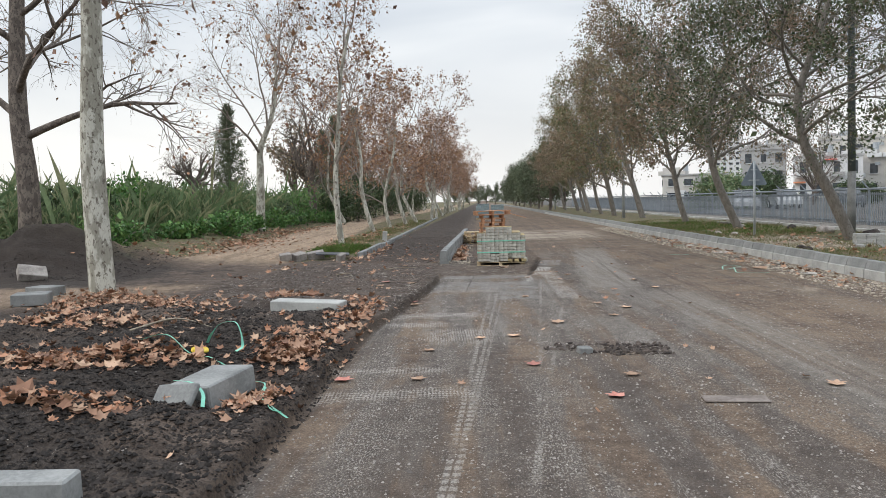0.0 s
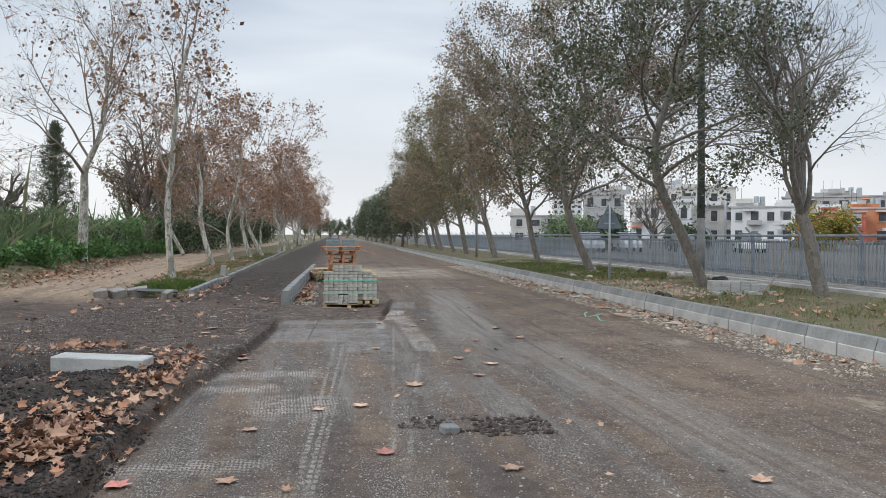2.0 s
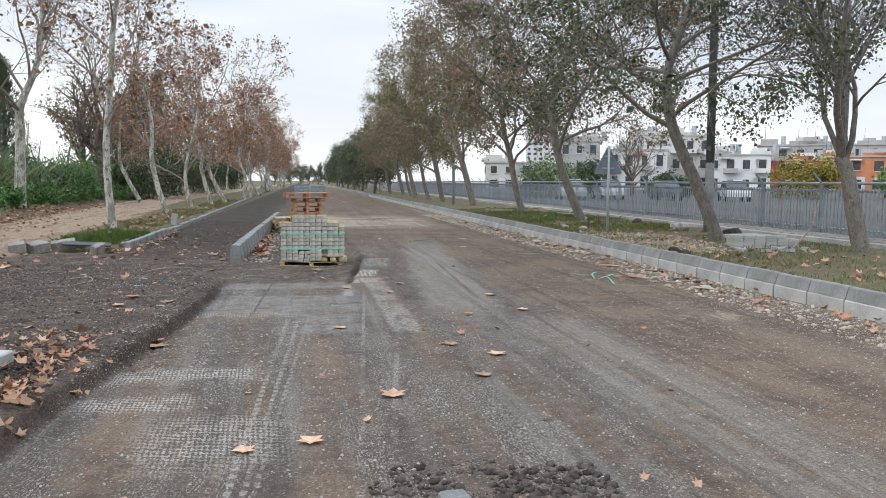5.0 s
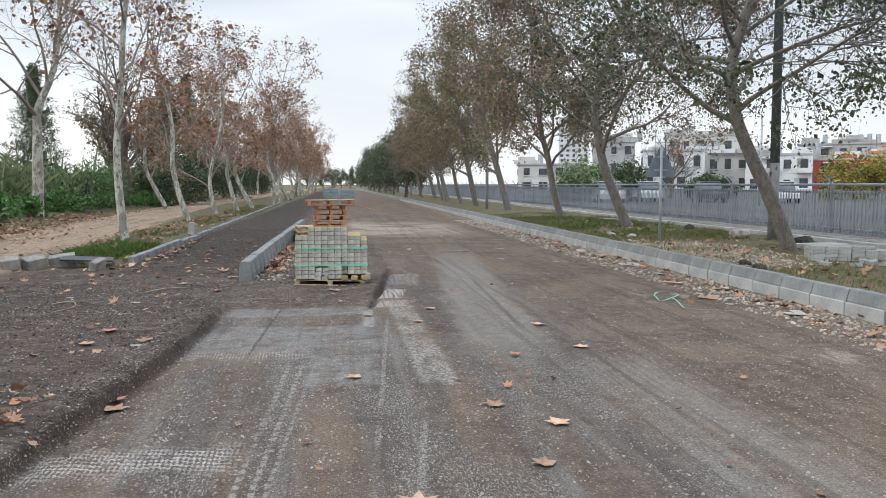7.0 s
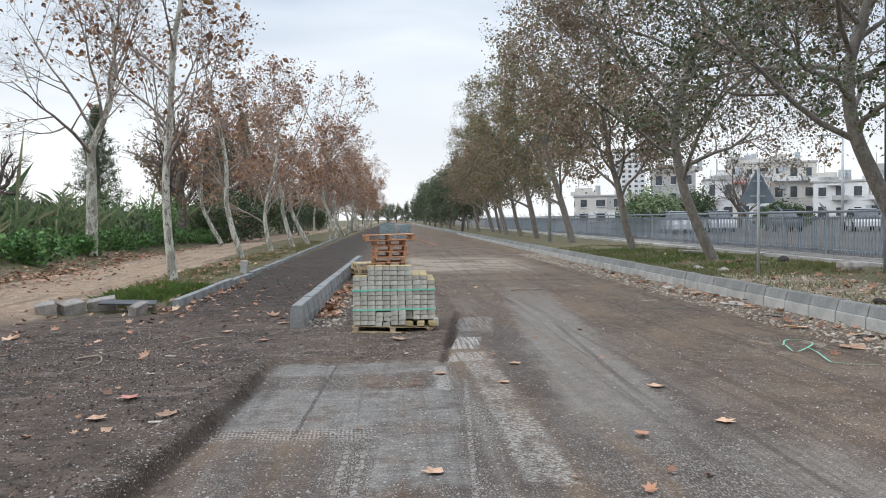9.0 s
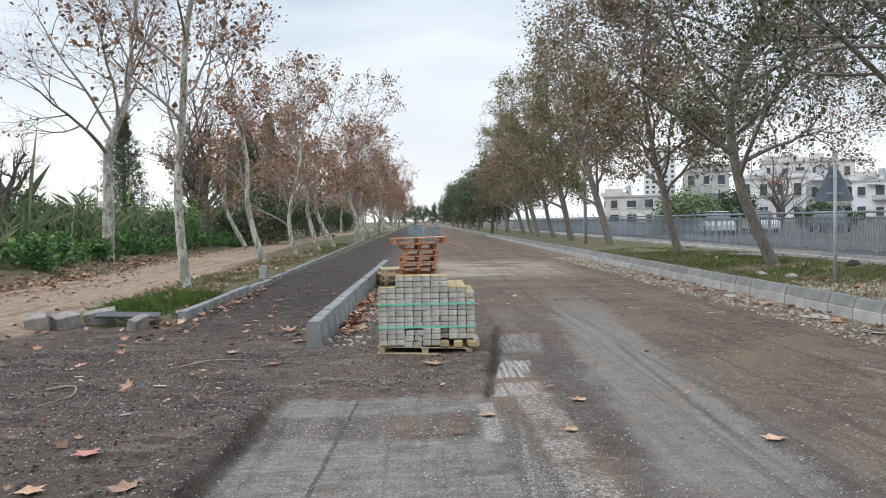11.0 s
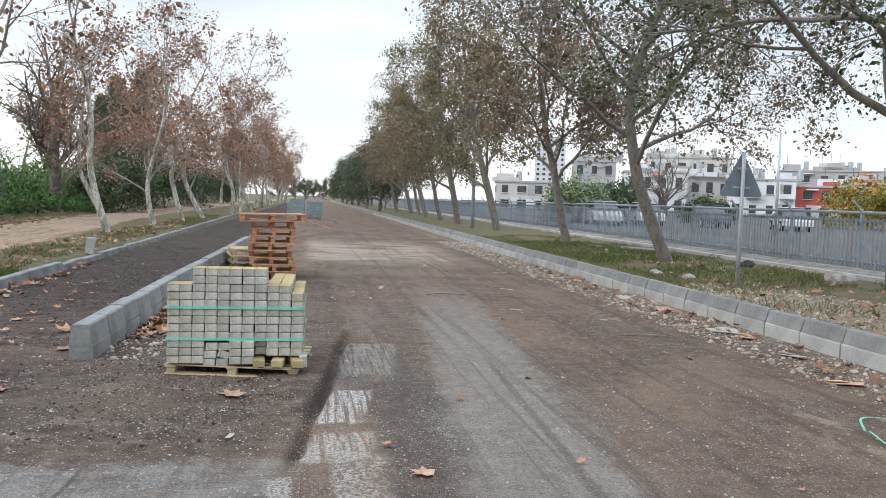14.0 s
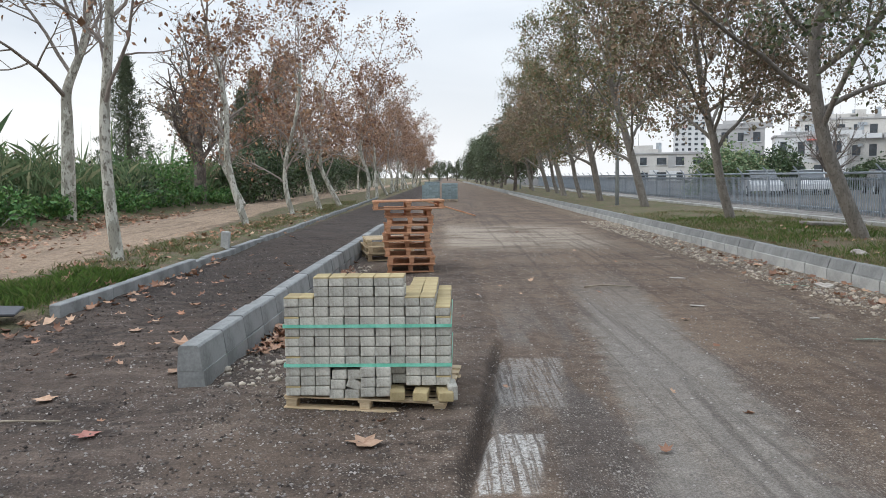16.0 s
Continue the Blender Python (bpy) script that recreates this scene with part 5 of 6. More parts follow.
def block_stack():
    """The strapped stack of square concrete blocks on a skewed pallet."""
    t = thing("block_stack", pose(0.635, 18.90, hz(0.60, 18.8) - 0.012, 0, 0, -1.0), "stack of grey concrete paving blocks strapped in green on a pallet", "paving blocks")
    pallet(t, 1.09, 1.0, WOOD_PALE, pose(0.02, -0.01, 0.0, 0.4, 1.3, -5.5) @ Matrix.Diagonal((1, 1, 0.62, 1)), 7)
    bw, bh, bd = 0.0988, 0.0655, 0.198
    me = MB().box((0, 0, 0), (0.0953, bd - 0.004, 0.0620), ch=0.005).mesh("block")
    cap = MB().box((0, 0, 0.0262), (0.0961, bd - 0.003, 0.0125), ch=0.003).mesh("block_face")
    side = MB().box((0, 0, 0), (0.094, bd - 0.004, 0.0585), ch=0.004).mesh("block_tinted")
    side.materials.append(BLOCK_YELLOW)
    r = random.Random(77)
    cols, z0 = 11, 0.102
    tops = (10, 10, 12, 12, 12, 12, 12, 12, 10, 10, 9)
    depth = 5
    for i in range(cols):
        for j in range(tops[i]):
            for k in range(depth):
                top = tops[i] if k == 0 or i > 7 else 9 if i > 1 else 8
                if j >= top:
                    continue
                shell = k == 0 or i in (0, cols - 1) or j >= top - 2 or k == depth - 1
                if not shell:
                    continue
                x, y, z = (i - 5) * bw + r.uniform(-0.003, 0.003), -0.40 + k * (bd + 0.002) + r.uniform(-0.004, 0.004), z0 + (j + 0.5) * bh
                turn = r.uniform(-1.2, 1.2)
                if k == 0 and j < 3:
                    # the lowest courses have slipped
                    if i in (7, 8, 9, 10) and j == 0:
                        continue
                    if i == 7 and j in (1, 2):
                        y += 0.06
                    if i in (3, 4) and j < 3:
                        z -= 0.022
                        x += 0.01 * (j - 1)
                        turn += 5 * (i - 3.5)
                    if i in (5, 6):
                        y -= 0.035
                        turn += 2
                rot = r.uniform(-1, 1)
                if k == 0 and i == 4 and j == 1:
                    rot = 22
                b = put("block", me, BLOCK, t, m=pose(x, y, z, 0, rot * 0.6 if abs(rot) < 2 else rot, turn))
                if j == top - 1 or (i == 0 and r.random() < 0.45) or (i == cols - 1 and r.random() < 0.3):
                    put("block_face", cap, BLOCK_YELLOW, b, "yellow wearing face")
    for dx, dy, a in ((0.19, -0.50, 6), (0.35, -0.52, -4), (0.50, -0.53, 8)):
        put("block", side, None, t, m=pose(dx, dy, 0.125, 0, 2, a))
    put("block", me, BLOCK, t, m=pose(0.545, -0.47, 0.135, 0, 90, 6))
    # the straps
    for z in (z0 + 3.15 * bh, z0 + 7.1 * bh):
        s = MB()
        y0, y1, xw = -0.40 - bd / 2 - 0.008, -0.40 + (depth - 0.5) * bd + 0.014, 0.548
        s.box((0, y0, z), (2 * xw, 0.004, 0.022)).box((0, y1, z), (2 * xw, 0.004, 0.022))
        s.box((-xw, (y0 + y1) / 2, z), (0.004, y1 - y0, 0.022)).box((xw, (y0 + y1) / 2, z), (0.004, y1 - y0, 0.022))
        part("strap", s, STRAP, t, "tight green plastic strap")
    return t


block_stack()


def pallet_stack(x, y, n, turn, wood, seed, label, w=0.80, d=1.0, wander=0.05):
    t = thing("pallet_stack", pose(x, y, hz(x, y), 0, 0, turn), label, "pallets", "stacked pallets")
    r = random.Random(seed)
    for i in range(n):
        big = 0.38 if i == n - 1 and n > 5 else 0.0
        pallet(t, w + big, d, wood, pose(r.uniform(-wander, wander) * (0.4 + i / n), r.uniform(-wander, wander), i * 0.126, r.uniform(-0.6, 0.6), r.uniform(-0.8, 0.8), r.uniform(-5, 5) * (0.3 + i / n)))
    return t


stack = pallet_stack(0.56, 26.3, 9, 3, WOOD_RED, 11, "tall leaning stack of empty reddish wooden pallets", 0.76, 0.9, 0.085)
part("loose_board", MB().box((0.62, -0.1, 1.02), (0.95, 0.10, 0.02), Matrix.Rotation(radians(17), 3, "Y"), 0.003), WOOD_RED, stack)
part("loose_board", MB().box((-0.30, 0.1, 1.13), (0.6, 0.10, 0.02), Matrix.Rotation(radians(-3), 3, "Y"), 0.003), WOOD_RED, stack)
pallet_stack(0.05, 28.0, 3, 14, WOOD_PALE, 12, "low stack of pale wooden pallets beside the wall", 0.85, 1.0)


def far_blocks(x, y, w, d, h, label):
    t = thing("block_stack", pose(x, y, hz(x, y)), label, "paving blocks", "stacks of paving blocks far off")
    pallet(t, w, d, WOOD_PALE, Matrix.Identity(4), 5)
    me = MB().box((0, 0, 0), (0.197, 0.19, 0.097), ch=0.006).mesh("block")
    for i in range(int(w / 0.2)):
        for j in range(int(h / 0.1)):
            for k in range(int(d / 0.2)):
                if k == 0 or i in (0, int(w / 0.2) - 1) or j >= int(h / 0.1) - 1:
                    put("block", me, BLOCK_BLUE, t, m=pose(-w / 2 + 0.1 + i * 0.2, -d / 2 + 0.1 + k * 0.2, 0.19 + j * 0.1))


far_blocks(0.25, 62.0, 1.0, 1.0, 0.9, "bluish grey stack of paving blocks on a pallet")
far_blocks(1.45, 63.5, 1.0, 1.0, 1.0, "bluish grey stack of paving blocks on a pallet")
far_blocks(0.3, 66.0, 1.0, 1.0, 1.1, "bluish grey stack of paving blocks on a pallet")

# right kerb: long blocks with a chamfered face, set on a mortar bed
kerb_r = thing("kerb_right", pose(6.70, 0, 0), "new grey concrete kerb along the verge", "kerb", kind="structure")
prof = [(0.012, 0.165), (0.05, 0.305), (0.062, 0.315), (0.15, 0.315), (0.15, 0.165)]
low = [(0.0, -0.10), (0.0, 0.150), (0.010, 0.162), (0.16, 0.162), (0.16, -0.10)]
kerb_block = MB().prism([(u, w) for u, w in prof], -0.342, 0.342).mesh("kerb_block")
low_block = MB().prism([(u, w) for u, w in low], -0.338, 0.338).mesh("footing_block")
part("mortar_bed", MB().box((0.11, 134.5, 0.05), (0.07, 250.5, 0.44)), EARTHCLOD, kerb_r, "dark joint behind the blocks")
r = random.Random(8)
for i in range(105):
    y = 9.0 + i * 0.7
    put("footing_block", low_block, CONCRETE_PALE, kerb_r, m=pose(r.uniform(-0.008, 0.004), y, r.uniform(-0.004, 0.0)))
    put("kerb_block", kerb_block, CONCRETE if r.random() < 0.9 else CONCRETE_PALE, kerb_r, m=pose(r.uniform(-0.006, 0.006), y, r.uniform(-0.006, 0.004), 0, 0, r.uniform(-0.4, 0.4)))
part("far_kerb", MB().prism([(0.0, -0.1), (0.0, 0.15), (0.05, 0.31), (0.15, 0.31), (0.15, -0.1)], 82.2, 260.0), CONCRETE, kerb_r)

wall_t = thing("kerb_wall", pose(-0.80, 18.95, -0.01), "raised row of grey concrete kerb blocks across the earth", "kerb", kind="structure")
wall_t.rotation_euler = (0, 0, radians(-0.95))
part("mortar_core", MB().box((0.08, 7.45, 0.10), (0.10, 14.8, 0.40)), EARTHCLOD, wall_t)
wlow = [(-0.02, -0.22), (-0.015, 0.165), (0.18, 0.165), (0.185, -0.22)]
wall_block = MB().prism([(-0.012, 0.171), (0.0, 0.345), (0.015, 0.36), (0.135, 0.36), (0.150, 0.345), (0.174, 0.171)], 0.004, 0.588).mesh("kerb_block")
wall_low = MB().prism(wlow, 0.006, 0.586).mesh("footing_block")
for i in range(25):
    put("footing_block", wall_low, CONCRETE, wall_t, m=pose(r.uniform(-0.003, 0.006), i * 0.596, 0))
    put("kerb_block", wall_block, CONCRETE, wall_t, m=pose(r.uniform(-0.005, 0.005), i * 0.596, r.uniform(-0.006, 0.006)))

kerb_l = thing("kerb_left", pose(0, 0, 0), "low grey kerb beside the earth bed, partly broken", "kerb", kind="structure")
lblock = MB().box((0, 0, 0), (0.13, 0.69, 0.30), ch=0.012).mesh("kerb_block")
for i in range(70):
    y = 21.9 + 0.35 + i * 0.7
    x = -3.16 - 0.014 * (y - 22)
    z = 0.035 if y < 27 else 0.0 + r.uniform(-0.03, 0.0)
    put("kerb_block", lblock, CONCRETE if y < 27 else CONCRETE_PALE, kerb_l, m=pose(x + r.uniform(-0.012, 0.012), y, z, 0, 0, r.uniform(-0.6, 0.6)))
post_t = thing("kerb_stone", pose(-3.42, 29.6, hz(-3.42, 29.6)), "upright pale stub of kerb stone at the bed", "kerb stone")
part("stub", MB().box((0, 0, 0.17), (0.17, 0.14, 0.36), Matrix.Rotation(radians(4), 3, "Y"), 0.012), CONCRETE_PALE, post_t)

# walkway along the fence
walkway = thing("walkway", pose(0, 0, 0), "grey slab walkway at the foot of the fence", "pavement", kind="structure")
part("edging", MB().box((11.25, 60, 0.31), (0.12, 110, 0.16), ch=0.01), CONCRETE_PALE, walkway)
slab = MB().box((0, 0, 0), (0.47, 0.47, 0.06), ch=0.006).mesh("slab")
for i in range(80):
    for c in range(3):
        put("slab", slab, WALK, walkway, m=pose(11.58 + c * 0.48, 13.0 + i * 0.48, 0.325 + r.uniform(-0.008, 0.008)))
part("far_slabs", MB().box((12.06, 76.5, 0.33), (1.42, 50, 0.05)), WALK, walkway)


# ---- undergrowth ----
def blades(name, label, category, spots, count, size, width, seed, material, lean=0.35, rise=0.0):
    """Many single blades over patches (x0, x1, y0, y1)."""
    rs = np.random.RandomState(seed)
    xs, ys = [], []
    area = np.array([(b - a) * (d - c) for a, b, c, d in spots])
    pick = rs.choice(len(spots), count, p=area / area.sum())
    sp = np.array(spots)[pick]
    x = sp[:, 0] + rs.rand(count) * (sp[:, 1] - sp[:, 0])
    y = sp[:, 2] + rs.rand(count) * (sp[:, 3] - sp[:, 2])
    keep = bumps(x, y, seed + 5, 0.9, 3) > rs.rand(count) * 0.5 - 0.22
    x, y = x[keep], y[keep]
    n = len(x)
    z = height(x, y) - 0.01 + rise * rs.rand(n) ** 1.3 * (0.55 + 0.9 * (bumps(x, y, seed + 8, 2.4, 2) + 0.5))
    hgt = size * np.exp(rs.normal(size=n) * 0.3)
    az, tilt = rs.rand(n) * 6.283, np.abs(rs.normal(size=n)) * lean
    d = np.stack([np.cos(az) * tilt, np.sin(az) * tilt, np.ones(n)], 1)
    side = np.stack([-np.sin(az), np.cos(az), np.zeros(n)], 1) * width
    p = np.stack([x, y, z], 1)
    mid = p + d * hgt[:, None] * 0.55
    tip = p + d * hgt[:, None] * np.array([1.6, 1.6, 0.92])
    v = np.stack([p - side, p + side, mid + side * 0.8, tip, mid - side * 0.8], 1).reshape(-1, 3)
    ob = put(name, fast_mesh(name, v, np.arange(n * 5).reshape(n, 5)), material)
    return tagged(ob, label, category, kind="stuff")


blades("grass", "bright green grass tuft beside the broken kerb", "grass", [(-4.6, -3.3, 21.8, 25.4)], 15000, 0.10, 0.004, 301, LEAF_GRASS)
blades("grass", "thin dry grass on the left verge", "grass", [(-5.1, -3.6, 25.0, 60.0)], 14000, 0.09, 0.006, 302, LEAF_VERGE)
blades("grass", "patchy green grass on the verge by the fence", "grass", [(6.95, 11.1, 12.0, 40.0), (6.95, 11.1, 23.0, 33.0)], 36000, 0.065, 0.006, 303, LEAF_VERGE)
blades("grass", "green grass tufts near the tree feet", "grass", [(7.2, 10.4, 24.0, 36.0)], 9000, 0.08, 0.006, 304, LEAF_GRASS)
blades("reeds", "tall green reeds behind the track", "reeds", [(-19.0, -11.4, 24.0, 64.0), (-14.0, -11.0, 26.0, 50.0), (-26.0, -14.0, 22.0, 40.0)], 88000, 0.42, 0.008, 305, LEAF_REED, 0.45, 1.45)
blades("reeds", "thin upright reed stalks with plumes", "reeds", [(-19.0, -11.6, 24.0, 60.0), (-24.0, -14.0, 22.0, 40.0)], 4200, 1.75, 0.008, 306, LEAF_REED, 0.12)
rs0 = np.random.RandomState(12)
for i in range(22):
    y = 23.5 + i * 1.9 + rs0.rand()
    s = 0.55 + 0.4 * rs0.rand()
    clump("bush", (-9.7 - rs0.rand() * 1.1 - (0.9 if y < 27 else 0.05 * (y - 27)), y), (s * 1.3, s * 1.3, s), 320 + i, int(2300 * s), 0.10, LEAF_BUSH, "low fresh green weeds along the bank", "bush", "weeds along the bank", 8)


for i in range(16):
    y, s = 24.5 + i * 2.3 + rs0.rand(), 1.1 + 0.9 * rs0.rand()
    clump("bush", (-12.6 - rs0.rand() * 3.5, y), (s, s, s), 360 + i, int(1900 * s), 0.13, (LEAF_REED, LEAF_DARK, LEAF_BUSH, LEAF_BROWN)[i % 4], "tangled shrub among the reeds", "bush", "shrubs among the reeds", 7)


# ---- loose earth, stones and leaves ----
def pebbles(name, label, spots, count, lo, hi, seed, material, lumpy=False):
    rs = np.random.RandomState(seed)
    area = np.array([(b - a) * (d - c) * w for a, b, c, d, w in spots])
    sp = np.array(spots)[rs.choice(len(spots), count, p=area / area.sum())]
    x = sp[:, 0] + rs.rand(count) * (sp[:, 1] - sp[:, 0])
    y = sp[:, 2] + rs.rand(count) * (sp[:, 3] - sp[:, 2])
    s = lo * (hi / lo) ** (rs.rand(count) ** 2.2)
    base = np.array([(1, 0, 0), (0, 1, 0), (-1, 0, 0), (0, -1, 0), (0, 0, 1), (0, 0, -1)], float)
    f = np.array([(0, 1, 4), (1, 2, 4), (2, 3, 4), (3, 0, 4), (1, 0, 5), (2, 1, 5), (3, 2, 5), (0, 3, 5)])
    if lumpy:
        # each side of the eight-sided body is split in four
        mids = sorted({tuple(sorted(e)) for t in f for e in ((t[0], t[1]), (t[1], t[2]), (t[2], t[0]))})
        at = {e: 6 + n for n, e in enumerate(mids)}
        extra = np.array([base[p] + base[q] for p, q in mids]) / 2 ** 0.5
        f = np.array([t for u, v, w in f for t in ((u, at[tuple(sorted((u, v)))], at[tuple(sorted((u, w)))]), (v, at[tuple(sorted((v, w)))], at[tuple(sorted((u, v)))]), (w, at[tuple(sorted((u, w)))], at[tuple(sorted((v, w)))]), (at[tuple(sorted((u, v)))], at[tuple(sorted((v, w)))], at[tuple(sorted((u, w)))]))])
        base = np.concatenate([base, extra])
    nv = len(base)
    v = base[None] * (0.72 + 0.5 * rs.rand(count, nv, 1)) * (0.75 + 0.5 * rs.rand(count, 1, 3)) + rs.normal(size=(count, nv, 3)) * 0.08
    a = rs.rand(count) * 6.283
    ca, sa = np.cos(a)[:, None], np.sin(a)[:, None]
    v = np.stack([v[..., 0] * ca - v[..., 1] * sa, v[..., 0] * sa + v[..., 1] * ca, v[..., 2] * 0.7], 2) * s[:, None, None]
    v += np.stack([x, y, height(x, y) + s * 0.18], 1)[:, None, :]
    ob = put(name, fast_mesh(name, v.reshape(-1, 3), (np.arange(count)[:, None, None] * nv + f[None]).reshape(-1, 3), lumpy), material)
    return tagged(ob, label, "gravel", kind="stuff")


pebbles("earth_clods", "black crumbly soil clods on the dug-up side", [(-5.5, -1.3, 3.0, 11.0, 1.0), (-3.2, -1.1, 3.0, 8.5, 1.6), (-12.5, -7.5, 16.5, 20.5, 0.4)], 65000, 0.004, 0.026, 401, EARTHCLOD)
pebbles("earth_clods", "brown soil crumbs over the earth bed", [(-4.5, -0.8, 11.0, 19.0, 1.0), (-3.0, -0.9, 19.5, 34.0, 0.6), (-0.6, 1.0, 16.6, 26.0, 0.8)], 30000, 0.004, 0.018, 404, SOIL)
pebbles("earth_clods", "broken crust of dark dirt on the road", [(0.8, 1.25, 8.30, 8.50, 1.0), (1.15, 1.8, 8.10, 8.30, 1.0), (0.9, 1.5, 8.55, 8.75, 0.6), (1.4, 2.0, 8.0, 8.6, 1.6)], 900, 0.005, 0.030, 405, SOIL, True)
pebbles("gravel", "loose grey gravel strewn over the road", [(-1.1, 6.6, 3.0, 14.0, 1.0), (-0.6, 6.6, 14.0, 30.0, 0.5), (-4.5, 0.9, 10.5, 19.0, 0.8), (5.9, 6.68, 10.0, 34.0, 1.6)], 90000, 0.003, 0.013, 402, STONE)
pebbles("gravel", "pale small stones in the dark earth", [(-5.0, -0.8, 9.0, 20.0, 1.0), (-3.5, -1.2, 4.0, 9.0, 0.5), (-0.6, 1.2, 16.6, 24.0, 1.2), (-3.0, -0.9, 19.5, 30.0, 0.5)], 10000, 0.004, 0.014, 406, STONE)
pebbles("gravel", "pale rubble spilled at the kerb's foot", [(5.7, 6.66, 10.0, 40.0, 1.0), (7.0, 8.8, 18.0, 24.0, 1.2), (-0.62, -0.1, 19.0, 27.0, 0.8)], 9000, 0.007, 0.036, 403, SANDSTONE, True)


def litter(name, label, spots, count, size, seed, material, pile=0.02, flat=0.55):
    """Fallen leaves over round patches (x, y, rx, ry, share)."""
    rs = np.random.RandomState(seed)
    share = np.array([s[4] for s in spots], float)
    sp = np.array(spots)[rs.choice(len(spots), count, p=share / share.sum())]
    x, y = sp[:, 0] + rs.normal(size=count) * sp[:, 2], sp[:, 1] + rs.normal(size=count) * sp[:, 3]
    keep = (x < -1.0) | (y > 20) | (x > 0)
    x, y = x[keep], y[keep]
    n = len(x)
    z = height(x, y) + 0.012 + rs.rand(n) * pile
    nrm = np.stack([rs.normal(size=n) * flat * 0.6, rs.normal(size=n) * flat * 0.6, np.ones(n)], 1)
    nrm /= np.linalg.norm(nrm, axis=1)[:, None]
    a = rs.normal(size=(n, 3))
    u = np.cross(nrm, a)
    u /= np.linalg.norm(u, axis=1)[:, None]
    t = np.stack([u, np.cross(nrm, u), nrm], 2)
    s = size * np.exp(rs.normal(size=n) * 0.3)
    tpl = LEAF_LOBE.copy()
    tpl[:, 2] = np.array([0, 0.14, 0.02, 0.22, 0.05, 0.20, 0.05, 0.22, 0.02, 0.14])
    v = np.einsum("nij,kj->nki", t, tpl) * s[:, None, None] + np.stack([x, y, z], 1)[:, None, :]
    ob = put(name, fast_mesh(name, v.reshape(-1, 3), np.arange(n * 10).reshape(n, 10)), material)
    return tagged(ob, label, "leaves", kind="stuff")


litter("leaf_litter", "drifts of dry brown plane leaves on the black soil",
       [(-3.4, 7.0, 0.45, 0.16, 1.3), (-2.7, 7.2, 0.25, 0.12, 0.5), (-1.58, 7.7, 0.16, 0.42, 1.6), (-1.47, 6.05, 0.10, 0.20, 0.6), (-4.3, 9.3, 0.6, 0.30, 1.3), (-5.5, 12.2, 0.6, 0.35, 2.0), (-4.6, 11.2, 0.7, 0.3, 1.1), (-2.75, 12.3, 0.25, 0.25, 0.6), (-1.35, 9.8, 0.16, 0.6, 0.6), (-2.6, 5.7, 0.3, 0.10, 0.5), (-1.5, 11.3, 0.25, 0.5, 0.4), (-3.0, 8.5, 1.2, 1.6, 0.4)], 3000, 0.066, 501, LEAF_LITTER, 0.05, 0.8)
litter("leaf_litter", "brown leaves scattered along bed, wall and track edge",
       [(-0.45, 22.0, 0.10, 2.2, 0.7), (-3.1, 24.0, 0.2, 2.0, 0.25), (-4.4, 34.0, 0.5, 9.0, 1.0), (-8.8, 30.0, 0.4, 4.0, 1.0), (-9.6, 40.0, 0.4, 4.5, 1.0), (-2.0, 22.0, 0.8, 3.0, 0.15), (8.5, 20.0, 1.0, 5.0, 0.5), (6.3, 20.0, 0.25, 6.0, 0.35), (-8.3, 27.0, 0.9, 3.0, 0.6)], 3300, 0.09, 502, LEAF_LITTER, 0.03, 0.6)
litter("leaf_litter", "single small dead leaves blown over the road", [(2.5, 14.0, 2.6, 9.0, 1.0), (-2.5, 15.0, 1.5, 3.5, 0.8)], 170, 0.06, 503, LEAF_LITTER, 0.01, 0.5)


def fallen_leaf(x, y, size, turn, material, label):
    mb = MB()
    pts = [(p[0] * size, (p[1] - 0.5) * size, 0.008 + size * (0.03 + abs(p[0]) * 0.16 + 0.07 * (p[1] > 0.9))) for p in LEAF_LOBE]
    n = len(pts)
    mb.v = [(0, 0, 0.004)] + pts
    mb.f = [(0, i + 1, (i + 1) % n + 1) for i in range(n)]
    ob = part("fallen_leaf", mb, material, m=pose(x, y, hz(x, y), 0, 0, turn))
    tagged(ob, label, "leaf", "single leaves on the road")


for i, (x, y, s, red) in enumerate(((0.64, 7.65, 0.16, 1), (1.17, 6.45, 0.15, 1), (1.43, 7.15, 0.15, 0), (-0.37, 7.1, 0.15, 0), (-1.0, 7.1, 0.17, 1), (2.94, 6.75, 0.16, 0), (1.84, 10.55, 0.14, 0), (-0.37, 8.4, 0.13, 0), (0.52, 9.15, 0.16, 0), (0.16, 9.05, 0.13, 0),
                                    (-0.85, 12.15, 0.17, 1), (1.8, 11.75, 0.16, 0), (0.83, 12.65, 0.14, 0), (2.13, 11.25, 0.17, 0), (3.02, 13.55, 0.15, 0), (-0.79, 11.95, 0.17, 0), (1.1, 10.1, 0.20, 0), (1.85, 16.05, 0.14, 0), (2.9, 14.75, 0.16, 0),
                                    (-1.55, 14.55, 0.17, 1), (-1.55, 13.85, 0.16, 0), (-1.0, 13.75, 0.18, 0), (0.66, 17.75, 0.20, 0), (1.05, 15.6, 0.14, 0), (-1.0, 17.9, 0.15, 1), (-1.6, 18.6, 0.16, 0), (-0.95, 19.4, 0.18, 0), (-2.0, 21.2, 0.15, 0), (1.6, 15.1, 0.12, 0))):
    fallen_leaf(x, y, s, i * 67.0, LEAF_RED if red else LEAF_TAN, "reddish dry plane leaf lying on the road" if red else "curled tan plane leaf lying on the road")


